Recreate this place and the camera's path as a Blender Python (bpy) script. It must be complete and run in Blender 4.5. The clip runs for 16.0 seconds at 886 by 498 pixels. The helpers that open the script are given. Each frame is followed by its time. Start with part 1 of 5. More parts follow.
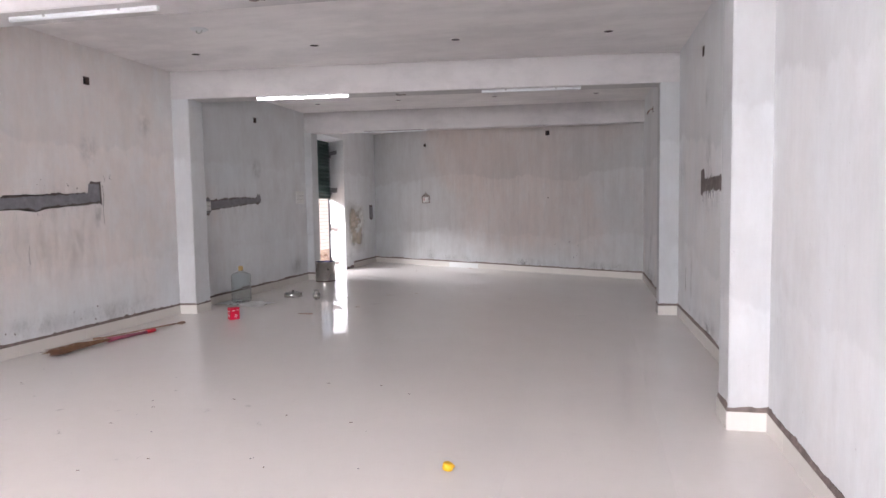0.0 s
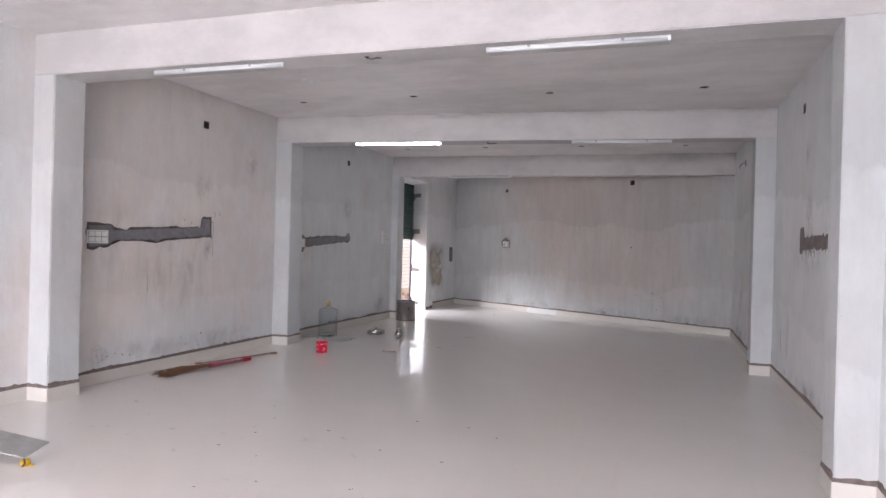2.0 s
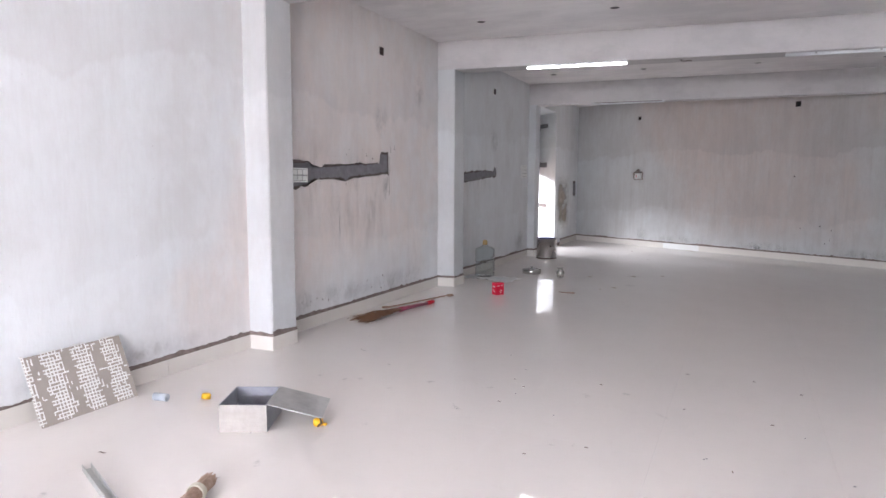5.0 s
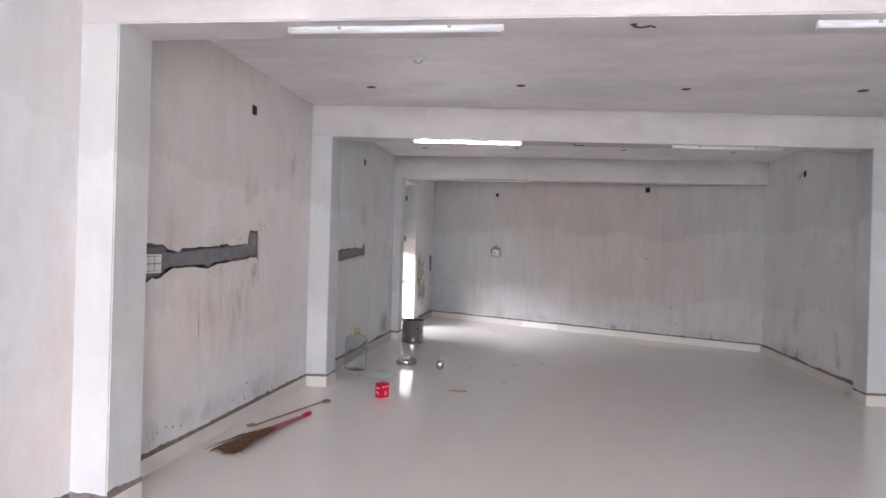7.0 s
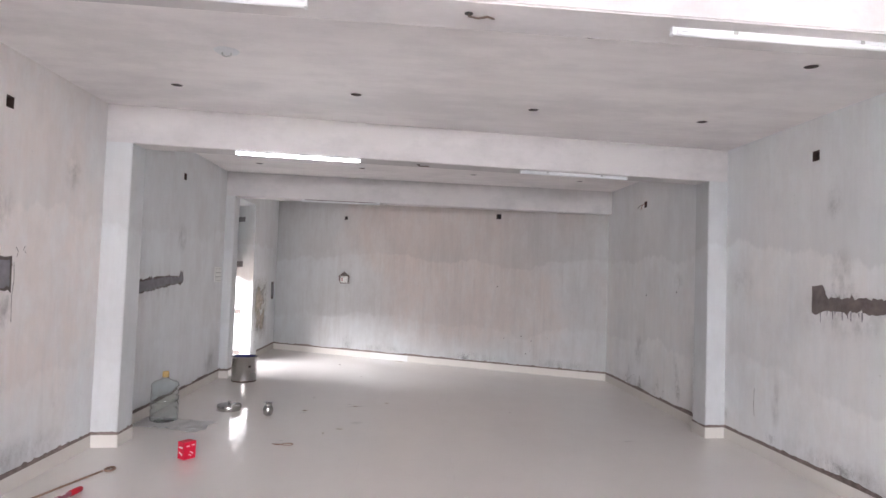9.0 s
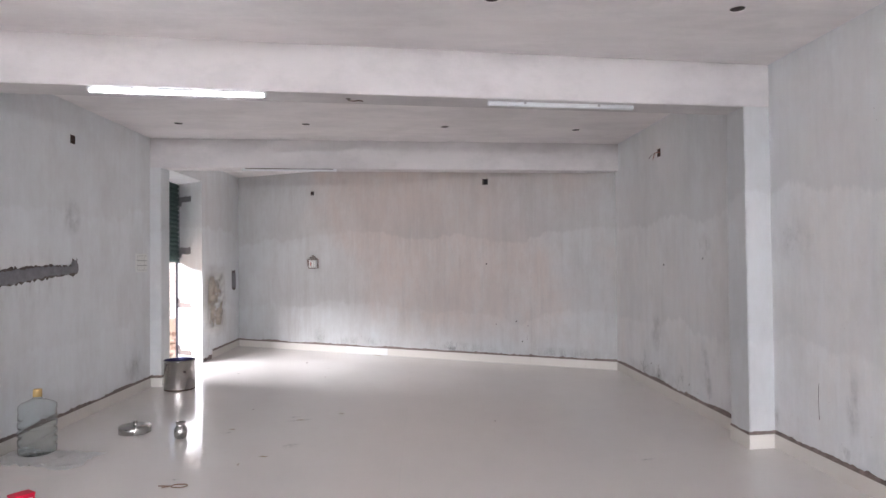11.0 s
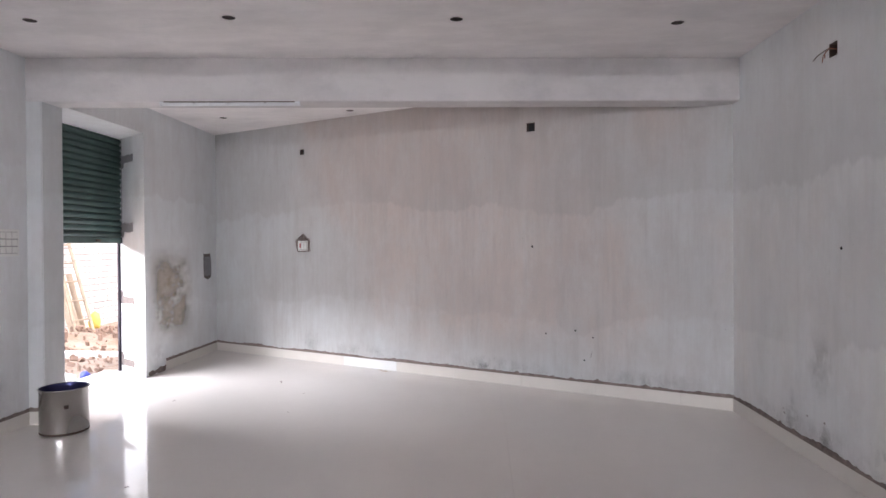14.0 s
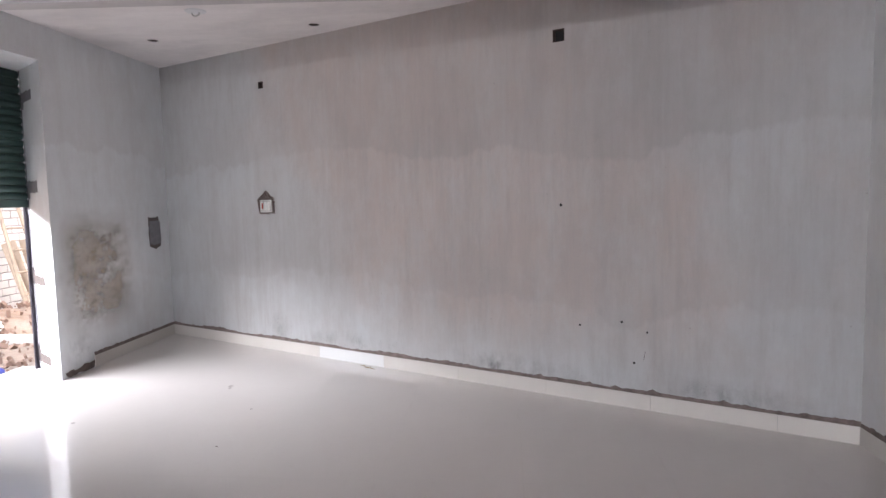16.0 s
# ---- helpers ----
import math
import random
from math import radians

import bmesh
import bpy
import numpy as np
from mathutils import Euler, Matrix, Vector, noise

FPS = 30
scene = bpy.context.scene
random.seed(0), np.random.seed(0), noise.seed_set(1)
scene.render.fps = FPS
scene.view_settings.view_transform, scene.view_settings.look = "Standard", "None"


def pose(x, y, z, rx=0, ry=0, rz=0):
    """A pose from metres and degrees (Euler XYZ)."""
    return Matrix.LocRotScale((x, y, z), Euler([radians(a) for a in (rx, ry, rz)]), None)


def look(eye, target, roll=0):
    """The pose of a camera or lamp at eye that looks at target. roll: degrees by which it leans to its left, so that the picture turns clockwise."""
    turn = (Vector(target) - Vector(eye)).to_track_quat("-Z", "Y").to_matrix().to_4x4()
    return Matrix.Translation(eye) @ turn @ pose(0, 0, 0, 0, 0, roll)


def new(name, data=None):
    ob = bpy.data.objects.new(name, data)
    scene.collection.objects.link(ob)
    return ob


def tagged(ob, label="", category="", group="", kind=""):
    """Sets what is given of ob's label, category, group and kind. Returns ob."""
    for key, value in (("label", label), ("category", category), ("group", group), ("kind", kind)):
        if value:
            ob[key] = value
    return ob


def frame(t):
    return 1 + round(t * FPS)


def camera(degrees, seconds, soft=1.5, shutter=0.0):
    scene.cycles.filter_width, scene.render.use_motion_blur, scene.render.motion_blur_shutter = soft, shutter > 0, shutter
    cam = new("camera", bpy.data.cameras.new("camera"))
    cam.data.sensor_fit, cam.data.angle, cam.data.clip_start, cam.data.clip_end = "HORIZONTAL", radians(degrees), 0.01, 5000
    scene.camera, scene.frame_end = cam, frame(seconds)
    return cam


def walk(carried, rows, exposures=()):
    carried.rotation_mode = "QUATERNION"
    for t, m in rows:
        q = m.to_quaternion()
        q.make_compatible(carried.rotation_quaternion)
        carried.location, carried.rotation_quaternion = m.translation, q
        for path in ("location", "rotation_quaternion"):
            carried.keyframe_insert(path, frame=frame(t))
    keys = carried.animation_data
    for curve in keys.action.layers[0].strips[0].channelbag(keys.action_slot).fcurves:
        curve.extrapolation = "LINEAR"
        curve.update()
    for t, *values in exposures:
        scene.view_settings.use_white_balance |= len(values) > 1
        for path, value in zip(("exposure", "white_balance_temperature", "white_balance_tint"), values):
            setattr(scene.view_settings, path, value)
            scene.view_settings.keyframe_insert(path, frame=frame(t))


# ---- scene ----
cam = camera(70.0, 16.0)
PATH = [
    (0, (0.783, -0.014, 1.342), (0.314, 1.926, 1.206), -0.9),
    (0.5, (0.825, 0.023, 1.373), (0.301, 1.953, 1.376), 0.1),
    (1, (0.821, 0.039, 1.392), (0.265, 1.96, 1.415), 0.4),
    (1.5, (0.757, -0.031, 1.392), (0.159, 1.878, 1.418), 1.2),
    (2, (0.662, -0.21, 1.378), (-0.024, 1.668, 1.373), 1.5),
    (2.5, (0.563, -0.349, 1.395), (-0.219, 1.491, 1.339), 2.8),
    (3, (0.219, -0.352, 1.372), (-0.677, 1.433, 1.259), 0.5),
    (3.5, (-0.033, -0.34, 1.328), (-0.92, 1.445, 1.162), 1.3),
    (4, (-0.289, -0.301, 1.328), (-1.164, 1.485, 1.113), 0.5),
    (6.5, (-1.726, 0.147, 1.427), (-2.347, 2.042, 1.272), 1.6),
    (7, (-1.867, 0.491, 1.55), (-2.195, 2.464, 1.548), 1.6),
    (7.5, (-1.946, 0.651, 1.632), (-2.031, 2.645, 1.756), 1.7),
    (8, (-1.973, 0.805, 1.648), (-1.859, 2.798, 1.773), -0.5),
    (8.5, (-1.803, 1.018, 1.632), (-1.701, 3.012, 1.748), 0.3),
    (9, (-1.674, 1.257, 1.624), (-1.57, 3.253, 1.709), 1.9),
    (9.5, (-1.559, 1.657, 1.632), (-1.421, 3.651, 1.698), 1.3),
    (10, (-1.364, 2.035, 1.609), (-1.274, 4.033, 1.654), -0.3),
    (12.5, (-0.83, 4.345, 1.45), (-0.855, 6.345, 1.478), 1.3),
    (13, (-0.735, 4.815, 1.464), (-0.818, 6.813, 1.476), 1.7),
    (13.5, (-0.687, 5.314, 1.494), (-0.796, 7.311, 1.491), 0.5),
    (14, (-0.628, 5.764, 1.497), (-0.752, 7.76, 1.482), -0.4),
    (14.5, (-0.615, 6.207, 1.508), (-0.754, 8.201, 1.44), -0.8),
    (15, (-0.623, 6.662, 1.551), (-0.77, 8.654, 1.441), -2.0),
    (15.5, (-0.6, 7.094, 1.58), (-0.782, 9.081, 1.445), -1.9),
    (16, (-0.533, 7.581, 1.559), (-0.727, 9.564, 1.39), -1.3),
]
EXPOSURES = [(0, 2.06, 6560, 16.6), (1, 1.96, 6470, 15.8), (2, 1.86, 6450, 15.8), (3, 1.99, 6360, 15.0), (4, 1.96, 6310, 14.6), (6.5, 2.1, 6380, 15.0), (7, 2.08, 6460, 15.8), (8, 2.23, 6520, 15.6), (9, 2.43, 6540, 14.8), (10, 2.49, 6510, 14.6), (12.5, 2.45, 6440, 15.2), (13.5, 2.38, 6430, 15.4), (16, 2.13, 6370, 15.4)]
walk(cam, [(t, look(eye, target, roll)) for t, eye, target, roll in PATH],
     exposures=EXPOSURES)

# ---- world and light ----
world = bpy.data.worlds.new("world")
scene.world = world
world.use_nodes = True
wn = world.node_tree
sky = wn.nodes.new("ShaderNodeTexSky")
sky.sky_type = "NISHITA"
sky.sun_disc = False
sky.sun_elevation = radians(58)
sky.sun_rotation = radians(73)
sky.air_density, sky.dust_density = 1.0, 8.0
wn.links.new(sky.outputs[0], wn.nodes["Background"].inputs[0])
wn.nodes["Background"].inputs[1].default_value = 0.07

sun = new("sun", bpy.data.lights.new("sun", "SUN"))
sun.data.energy = 0.7
sun.data.angle = radians(25)
sun.data.color = (1.0, 0.985, 0.96)
sun.matrix_world = look((2, 18, 17), (-8, 15, 0))


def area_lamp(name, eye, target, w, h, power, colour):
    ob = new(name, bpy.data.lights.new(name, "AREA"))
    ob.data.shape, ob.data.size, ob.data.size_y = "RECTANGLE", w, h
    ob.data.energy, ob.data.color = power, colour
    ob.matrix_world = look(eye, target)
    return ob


# added lamp standing in for daylight of the open shop front behind the walker
area_lamp("front_daylight", (-1.35, -7.1, 1.75), (-1.35, -6.85, 0.6), 5.2, 1.3, 560, (0.91, 0.955, 1.0))
# unseen lamp added above the yard; stands in for sky under the raised shutter
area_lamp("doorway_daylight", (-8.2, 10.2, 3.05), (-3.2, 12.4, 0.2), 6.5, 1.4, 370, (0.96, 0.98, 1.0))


# ---- materials ----
class Mat:
    """A small builder for node materials."""

    def __init__(self, name, rough=0.6, metal=0.0, spec=0.5):
        self.m = bpy.data.materials.new(name)
        self.m.use_nodes = True
        self.t = self.m.node_tree
        self.b = self.t.nodes["Principled BSDF"]
        self.b.inputs["Roughness"].default_value = rough
        self.b.inputs["Metallic"].default_value = metal
        self.b.inputs["Specular IOR Level"].default_value = spec
        self.co = self.t.nodes.new("ShaderNodeTexCoord")

    def node(self, kind, **kw):
        n = self.t.nodes.new(kind)
        for k, v in kw.items():
            n.inputs[k].default_value = v
        return n

    def link(self, a, b):
        self.t.links.new(a, b)

    def coords(self, scale=(1, 1, 1)):
        mp = self.t.nodes.new("ShaderNodeMapping")
        mp.inputs["Scale"].default_value = scale
        self.link(self.co.outputs["Object"], mp.inputs[0])
        return mp.outputs[0]

    def noise(self, scale, stretch=(1, 1, 1), detail=4.0, rough=0.6, lo=0.3, hi=0.7):
        n = self.node("ShaderNodeTexNoise", Scale=scale, Detail=detail, Roughness=rough)
        self.link(self.coords(stretch), n.inputs["Vector"])
        r = self.t.nodes.new("ShaderNodeMapRange")
        r.inputs[1].default_value, r.inputs[2].default_value = lo, hi
        self.link(n.outputs["Fac"], r.inputs[0])
        return r.outputs[0]

    def mix(self, fac, a, b, kind="MIX", amount=1.0):
        m = self.t.nodes.new("ShaderNodeMix")
        m.data_type, m.blend_type = "RGBA", kind
        if amount != 1.0:
            k = self.math("MULTIPLY", fac, amount)
            self.link(k, m.inputs[0])
        elif isinstance(fac, (int, float)):
            m.inputs[0].default_value = fac
        else:
            self.link(fac, m.inputs[0])
        for sock, v in ((m.inputs[6], a), (m.inputs[7], b)):
            if isinstance(v, tuple):
                sock.default_value = (*v, 1)
            else:
                self.link(v, sock)
        return m.outputs[2]

    def math(self, op, a, b=0.0, c=None):
        m = self.t.nodes.new("ShaderNodeMath")
        m.operation = op
        for sock, v in zip(m.inputs, (a, b) if c is None else (a, b, c)):
            if isinstance(v, (int, float)):
                sock.default_value = v
            else:
                self.link(v, sock)
        return m.outputs[0]

    def colour(self, c):
        if isinstance(c, tuple):
            self.b.inputs["Base Color"].default_value = (*c, 1)
        else:
            self.link(c, self.b.inputs["Base Color"])
        return self

    def roughness(self, fac, lo, hi):
        r = self.t.nodes.new("ShaderNodeMapRange")
        r.inputs[3].default_value, r.inputs[4].default_value = lo, hi
        self.link(fac, r.inputs[0])
        self.link(r.outputs[0], self.b.inputs["Roughness"])
        return self

    def bump(self, h, strength=0.2, dist=0.01):
        n = self.node("ShaderNodeBump", Strength=strength, Distance=dist)
        self.link(h, n.inputs["Height"])
        self.link(n.outputs[0], self.b.inputs["Normal"])
        return self

    def random(self):
        return self.t.nodes.new("ShaderNodeObjectInfo").outputs["Random"]

    def z(self):
        s = self.t.nodes.new("ShaderNodeSeparateXYZ")
        self.link(self.co.outputs["Object"], s.inputs[0])
        return s.outputs[2]


def wall_paint(name, cool, warm, seed, warm_at=None, lifts=((1.95, 0.13), (0.80, 0.09)), tone=1.0, streak=0.6, axis=0):
    """Primer brushed over plaster in lifts: long brush streaks, ragged lift tops, warm areas.
    warm_at: (centre, half width) along x (axis 0) or y (axis 1) of the area mixed towards the warm colour."""
    m = Mat(name, 0.75, spec=0.25)
    off = m.t.nodes.new("ShaderNodeMapping")
    off.inputs["Location"].default_value = (seed * 7.3, seed * 3.1, seed * 1.7)
    m.link(m.co.outputs["Object"], off.inputs[0])

    def field(scale, stretch, detail, rough, lo, hi):
        mp = m.t.nodes.new("ShaderNodeMapping")
        mp.inputs["Scale"].default_value = stretch
        m.link(off.outputs[0], mp.inputs[0])
        n = m.node("ShaderNodeTexNoise", Scale=scale, Detail=detail, Roughness=rough)
        m.link(mp.outputs[0], n.inputs["Vector"])
        r = m.t.nodes.new("ShaderNodeMapRange")
        r.inputs[1].default_value, r.inputs[2].default_value = lo, hi
        m.link(n.outputs["Fac"], r.inputs[0])
        return r.outputs[0]

    def shade(c, k):
        return tuple(k * x for x in c)

    thin = field(0.5, (1, 1, 0.7), 5, 0.6, 0.36, 0.64)
    if warm_at:
        sep = m.t.nodes.new("ShaderNodeSeparateXYZ")
        m.link(m.co.outputs["Object"], sep.inputs[0])
        d = m.math("ABSOLUTE", m.math("SUBTRACT", sep.outputs[axis], warm_at[0]))
        d = m.math("ADD", d, m.math("MULTIPLY", m.math("SUBTRACT", thin, 0.5), -1.6))
        r = m.t.nodes.new("ShaderNodeMapRange")
        r.interpolation_type = "SMOOTHSTEP"
        r.inputs[1].default_value, r.inputs[2].default_value = warm_at[1] - 0.7, warm_at[1] + 0.7
        r.inputs[3].default_value, r.inputs[4].default_value = 1.0, 0.0
        m.link(d, r.inputs[0])
        low = m.t.nodes.new("ShaderNodeMapRange")
        low.inputs[1].default_value, low.inputs[2].default_value = 0.35, 1.0
        m.link(m.math("ADD", m.z(), m.math("MULTIPLY", thin, 0.5)), low.inputs[0])
        thin = m.math("MULTIPLY", r.outputs[0], low.outputs[0])
    # tone below 1 puts weaker light into both colours
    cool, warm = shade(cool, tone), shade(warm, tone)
    dark = shade(tuple(0.5 * (a + b) for a, b in zip(cool, warm)), 0.74)
    light = tuple(min(0.9, 1.12 * x) for x in cool)
    base = m.mix(thin, cool, warm)
    # uneven coverage, metre-wide and hand-wide
    base = m.mix(field(1.1, (1, 1, 0.75), 8, 0.70, 0.42, 0.66), base, dark, amount=0.46)
    base = m.mix(field(2.9, (1, 1, 0.6), 8, 0.74, 0.44, 0.66), base, light, amount=0.42)
    # long brush strokes, in patches
    patch = field(0.8, (1, 1, 0.6), 3, 0.55, 0.38, 0.62)
    strokes = m.math("MULTIPLY", field(5.5, (1, 1, 0.07), 6, 0.72, 0.47, 0.68), m.math("ADD", m.math("MULTIPLY", patch, 0.75), 0.25))
    base = m.mix(strokes, base, dark, amount=0.46 * streak)
    base = m.mix(field(11.0, (1, 1, 0.05), 5, 0.7, 0.52, 0.72), base, light, amount=0.26 * streak)
    base = m.mix(field(26.0, (1, 1, 0.10), 4, 0.7, 0.45, 0.75), base, dark, amount=0.13 * streak)
    # short runs and dabs left by the brush
    base = m.mix(field(7.0, (1, 1, 0.20), 9, 0.80, 0.50, 0.64), base, dark, amount=0.30 * streak)
    base = m.mix(field(4.6, (1, 1, 0.30), 9, 0.82, 0.55, 0.68), base, light, amount=0.24)
    # ragged tops of the scaffold lifts: sharp below, fading upwards
    rag = field(2.6, (1, 1, 0.25), 8, 0.66, 0.0, 1.0)
    low = field(0.55, (1, 1, 0.05), 2, 0.5, 0.0, 1.0)
    for height, amount in lifts:
        e = m.math("ADD", m.z(), m.math("MULTIPLY", m.math("SUBTRACT", rag, 0.5), -0.42))
        e = m.math("ADD", e, m.math("MULTIPLY", m.math("SUBTRACT", low, 0.5), -0.75))
        up = m.t.nodes.new("ShaderNodeMapRange")
        up.inputs[1].default_value, up.inputs[2].default_value = height - 0.012, height + 0.025
        m.link(e, up.inputs[0])
        fade = m.t.nodes.new("ShaderNodeMapRange")
        fade.inputs[1].default_value, fade.inputs[2].default_value = height, height + 0.95
        fade.inputs[3].default_value, fade.inputs[4].default_value = 1.0, 0.25
        m.link(e, fade.inputs[0])
        f = m.math("MULTIPLY", m.math("MULTIPLY", up.outputs[0], fade.outputs[0]), m.math("ADD", m.math("MULTIPLY", patch, 0.6), 0.5))
        base = m.mix(f, base, shade(dark, 0.92), amount=amount * 3.0)
    # scattered smudges and specks
    base = m.mix(field(3.3, (1, 1, 0.7), 8, 0.75, 0.64, 0.80), base, (0.36, 0.34, 0.33), amount=0.45)
    base = m.mix(field(38.0, (1, 1, 1), 2, 0.5, 0.75, 0.80), base, (0.25, 0.22, 0.21), amount=0.4)
    m.colour(base)
    m.bump(field(60, (1, 1, 0.4), 4, 0.6, 0.2, 0.8), 0.2, 0.003)
    return m.m


M_WALL_L = wall_paint("wall_paint_a", (0.755, 0.775, 0.795), (0.82, 0.735, 0.70), 0, (5.4, 1.9), axis=1, lifts=((2.05, 0.10), (0.80, 0.06)))
# Same primer darkened by tone to tame the front light reaching the end wall.
M_WALL_E = wall_paint("end_wall_paint_dimmed", (0.70, 0.715, 0.725), (0.73, 0.635, 0.595), 1, (-0.75, 2.1), tone=0.77, streak=1.1)
M_WALL_R = wall_paint("wall_paint_c", (0.75, 0.775, 0.80), (0.785, 0.76, 0.75), 2)


def ceiling_paint(name, a, b):
    m = Mat(name, 0.7, spec=0.25)
    n = m.noise(0.8, (1, 1, 1), 4, 0.6, 0.35, 0.65)
    s = m.noise(5.0, (0.25, 1, 1), 4, 0.65, 0.4, 0.75)
    c = m.mix(s, m.mix(n, a, b), (0.68, 0.64, 0.64), amount=0.45)
    blot = m.noise(1.6, (0.6, 1, 1), 8, 0.72, 0.45, 0.62)
    c = m.mix(blot, c, tuple(0.82 * x for x in b), amount=0.65)
    m.colour(c).bump(m.noise(45, (1, 1, 1), 3, 0.6, 0.2, 0.8), 0.2, 0.004)
    return m.m


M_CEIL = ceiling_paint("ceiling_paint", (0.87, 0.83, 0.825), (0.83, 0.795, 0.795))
# Ceiling paint darkened on the beams to offset strong front light on their faces.
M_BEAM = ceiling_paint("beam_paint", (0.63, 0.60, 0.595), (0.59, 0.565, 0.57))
# Wall primer darkened on the pilasters, whose front faces catch too much light.
M_COLUMN = wall_paint("column_paint_dimmed", (0.59, 0.615, 0.635), (0.625, 0.605, 0.60), 3)


def tile_mat(name, c, rough, under=None):
    """Glazed tile; under: roughness of the dusty body beneath a polished clear face of roughness rough."""
    m = Mat(name, rough, spec=0.5)
    rnd = m.random()
    v = m.mix(rnd, c, tuple(x * 0.992 for x in c))
    cloud = m.noise(1.3, (1, 1, 1), 4, 0.6, 0.35, 0.7)
    v = m.mix(cloud, v, tuple(x * 0.94 for x in c), amount=0.5)
    dust = m.noise(9.0, (1, 1, 1), 6, 0.7, 0.55, 0.8)
    v = m.mix(dust, v, (c[0] * 0.86, c[1] * 0.84, c[2] * 0.82), amount=0.35)
    m.colour(v)
    wear = m.noise(2.2, (1, 1, 1), 5, 0.65, 0.35, 0.7)
    if under is None:
        m.roughness(wear, rough, rough + 0.05)
    else:
        m.roughness(wear, under, under + 0.12)
        m.b.inputs["Coat Weight"].default_value = 0.65
        m.b.inputs["Specular IOR Level"].default_value = 0.25
        m.b.inputs["Coat IOR"].default_value = 1.5
        r = m.t.nodes.new("ShaderNodeMapRange")
        r.inputs[3].default_value, r.inputs[4].default_value = rough, rough + 0.02
        m.link(wear, r.inputs[0])
        m.link(r.outputs[0], m.b.inputs["Coat Roughness"])
    return m.m


M_TILE = tile_mat("polished_cream_tile", (0.79, 0.742, 0.71), 0.006, 0.28)
M_SKIRT = tile_mat("cream_skirting_tile", (0.72, 0.68, 0.635), 0.2)
M_SKIRT_W = tile_mat("white_skirting_tile", (0.82, 0.82, 0.81), 0.15)


def plain(name, c, rough=0.5, metal=0.0, var=0.15, scale=8.0, bump=0.0):
    m = Mat(name, rough, metal)
    n = m.noise(scale, (1, 1, 1), 5, 0.65, 0.3, 0.7)
    m.colour(m.mix(n, c, tuple(x * (1 - var) for x in c)))
    if bump:
        m.bump(m.noise(scale * 5, (1, 1, 1), 4, 0.6, 0.2, 0.8), bump, 0.006)
    return m.m


M_GROUT = plain("tile_grout", (0.66, 0.62, 0.58), 0.4)
M_CEMENT = plain("fresh_cement_fill", (0.145, 0.115, 0.105), 0.85, 0, 0.4, 14, 0.5)
M_CEMENT_R = plain("weathered_cement_fill", (0.23, 0.185, 0.175), 0.85, 0, 0.5, 9, 0.5)
M_CEMENT_L = plain("pale_cement_fill", (0.245, 0.235, 0.255), 0.85, 0, 0.3, 14, 0.4)
M_MORTAR = plain("dirty_mortar", (0.28, 0.215, 0.195), 0.9, 0, 0.55, 18, 0.6)
# Near-black colour painted as the shade inside holes, on discs and plates.
M_HOLE_SHADE = plain("painted_hole_shade", (0.02, 0.018, 0.018), 0.8)
# Dark lining colour painted as shade inside the ceiling cut-outs.
M_RECESS = plain("ceiling_void_shade", (0.10, 0.085, 0.08), 0.9)
M_RUST = plain("rusty_steel_box", (0.10, 0.06, 0.05), 0.7, 0.3, 0.5, 30)
M_PLASTIC = plain("white_switch_plastic", (0.78, 0.78, 0.76), 0.35, 0, 0.05)
M_GREYPL = plain("grey_switch_gap", (0.36, 0.35, 0.35), 0.5)
M_BATTEN = plain("white_batten_enamel", (0.70, 0.71, 0.73), 0.35, 0, 0.05)
M_RED_SW = plain("red_indicator", (0.45, 0.05, 0.04), 0.4)
M_STEEL = Mat("brushed_steel", 0.28, 1.0)
M_STEEL.colour(M_STEEL.mix(M_STEEL.noise(3, (1, 1, 1), 2, 0.5, 0.3, 0.7), (0.50, 0.485, 0.47), (0.40, 0.385, 0.37)))
M_STEEL.roughness(M_STEEL.noise(4, (1, 1, 1), 2, 0.5, 0.3, 0.7), 0.20, 0.30)
M_STEEL = M_STEEL.m
# Blue of a reflection put into the pot's inner colour.
M_POT_IN = plain("pot_inside_reflection", (0.05, 0.05, 0.16), 0.35, 0.6, 0.3)
M_SHUTTER = plain("green_shutter_enamel", (0.05, 0.095, 0.085), 0.5, 0.0, 0.3, 5)
M_GUIDE = plain("dark_guide_steel", (0.10, 0.09, 0.11), 0.6, 0.4)
M_RED = plain("red_tin_paint", (0.62, 0.0, 0.035), 0.45, 0, 0.12)
M_WHITE_INK = plain("white_print", (0.80, 0.72, 0.72), 0.4)
M_YELLOW = plain("yellow_plastic", (0.85, 0.48, 0.02), 0.4, 0, 0.1)
M_CAP = plain("ochre_cap_plastic", (0.48, 0.32, 0.12), 0.45, 0, 0.1)
M_ZINC = plain("galvanised_sheet", (0.50, 0.50, 0.49), 0.5, 0.2, 0.25, 12)
# Darker violet copy of the sheet; shade painted into the box's inner plates.
M_ZINC_SHADE = plain("galvanised_sheet_shaded", (0.36, 0.36, 0.41), 0.45, 0.4, 0.25, 12)
M_DUSTY = plain("dusty_box_side", (0.42, 0.39, 0.365), 0.85, 0, 0.15, 25, 0.3)
M_PVC = plain("grey_conduit_plastic", (0.42, 0.45, 0.50), 0.5)
M_ALU = plain("dull_aluminium", (0.58, 0.58, 0.56), 0.55, 0.15, 0.2)
M_BRISTLE = Mat("broom_bristle", 0.8)
M_BRISTLE.colour(M_BRISTLE.mix(M_BRISTLE.noise(40, (1, 1, 1), 3, 0.6, 0.3, 0.7), (0.55, 0.40, 0.32), (0.34, 0.225, 0.165)))
M_BRISTLE = M_BRISTLE.m
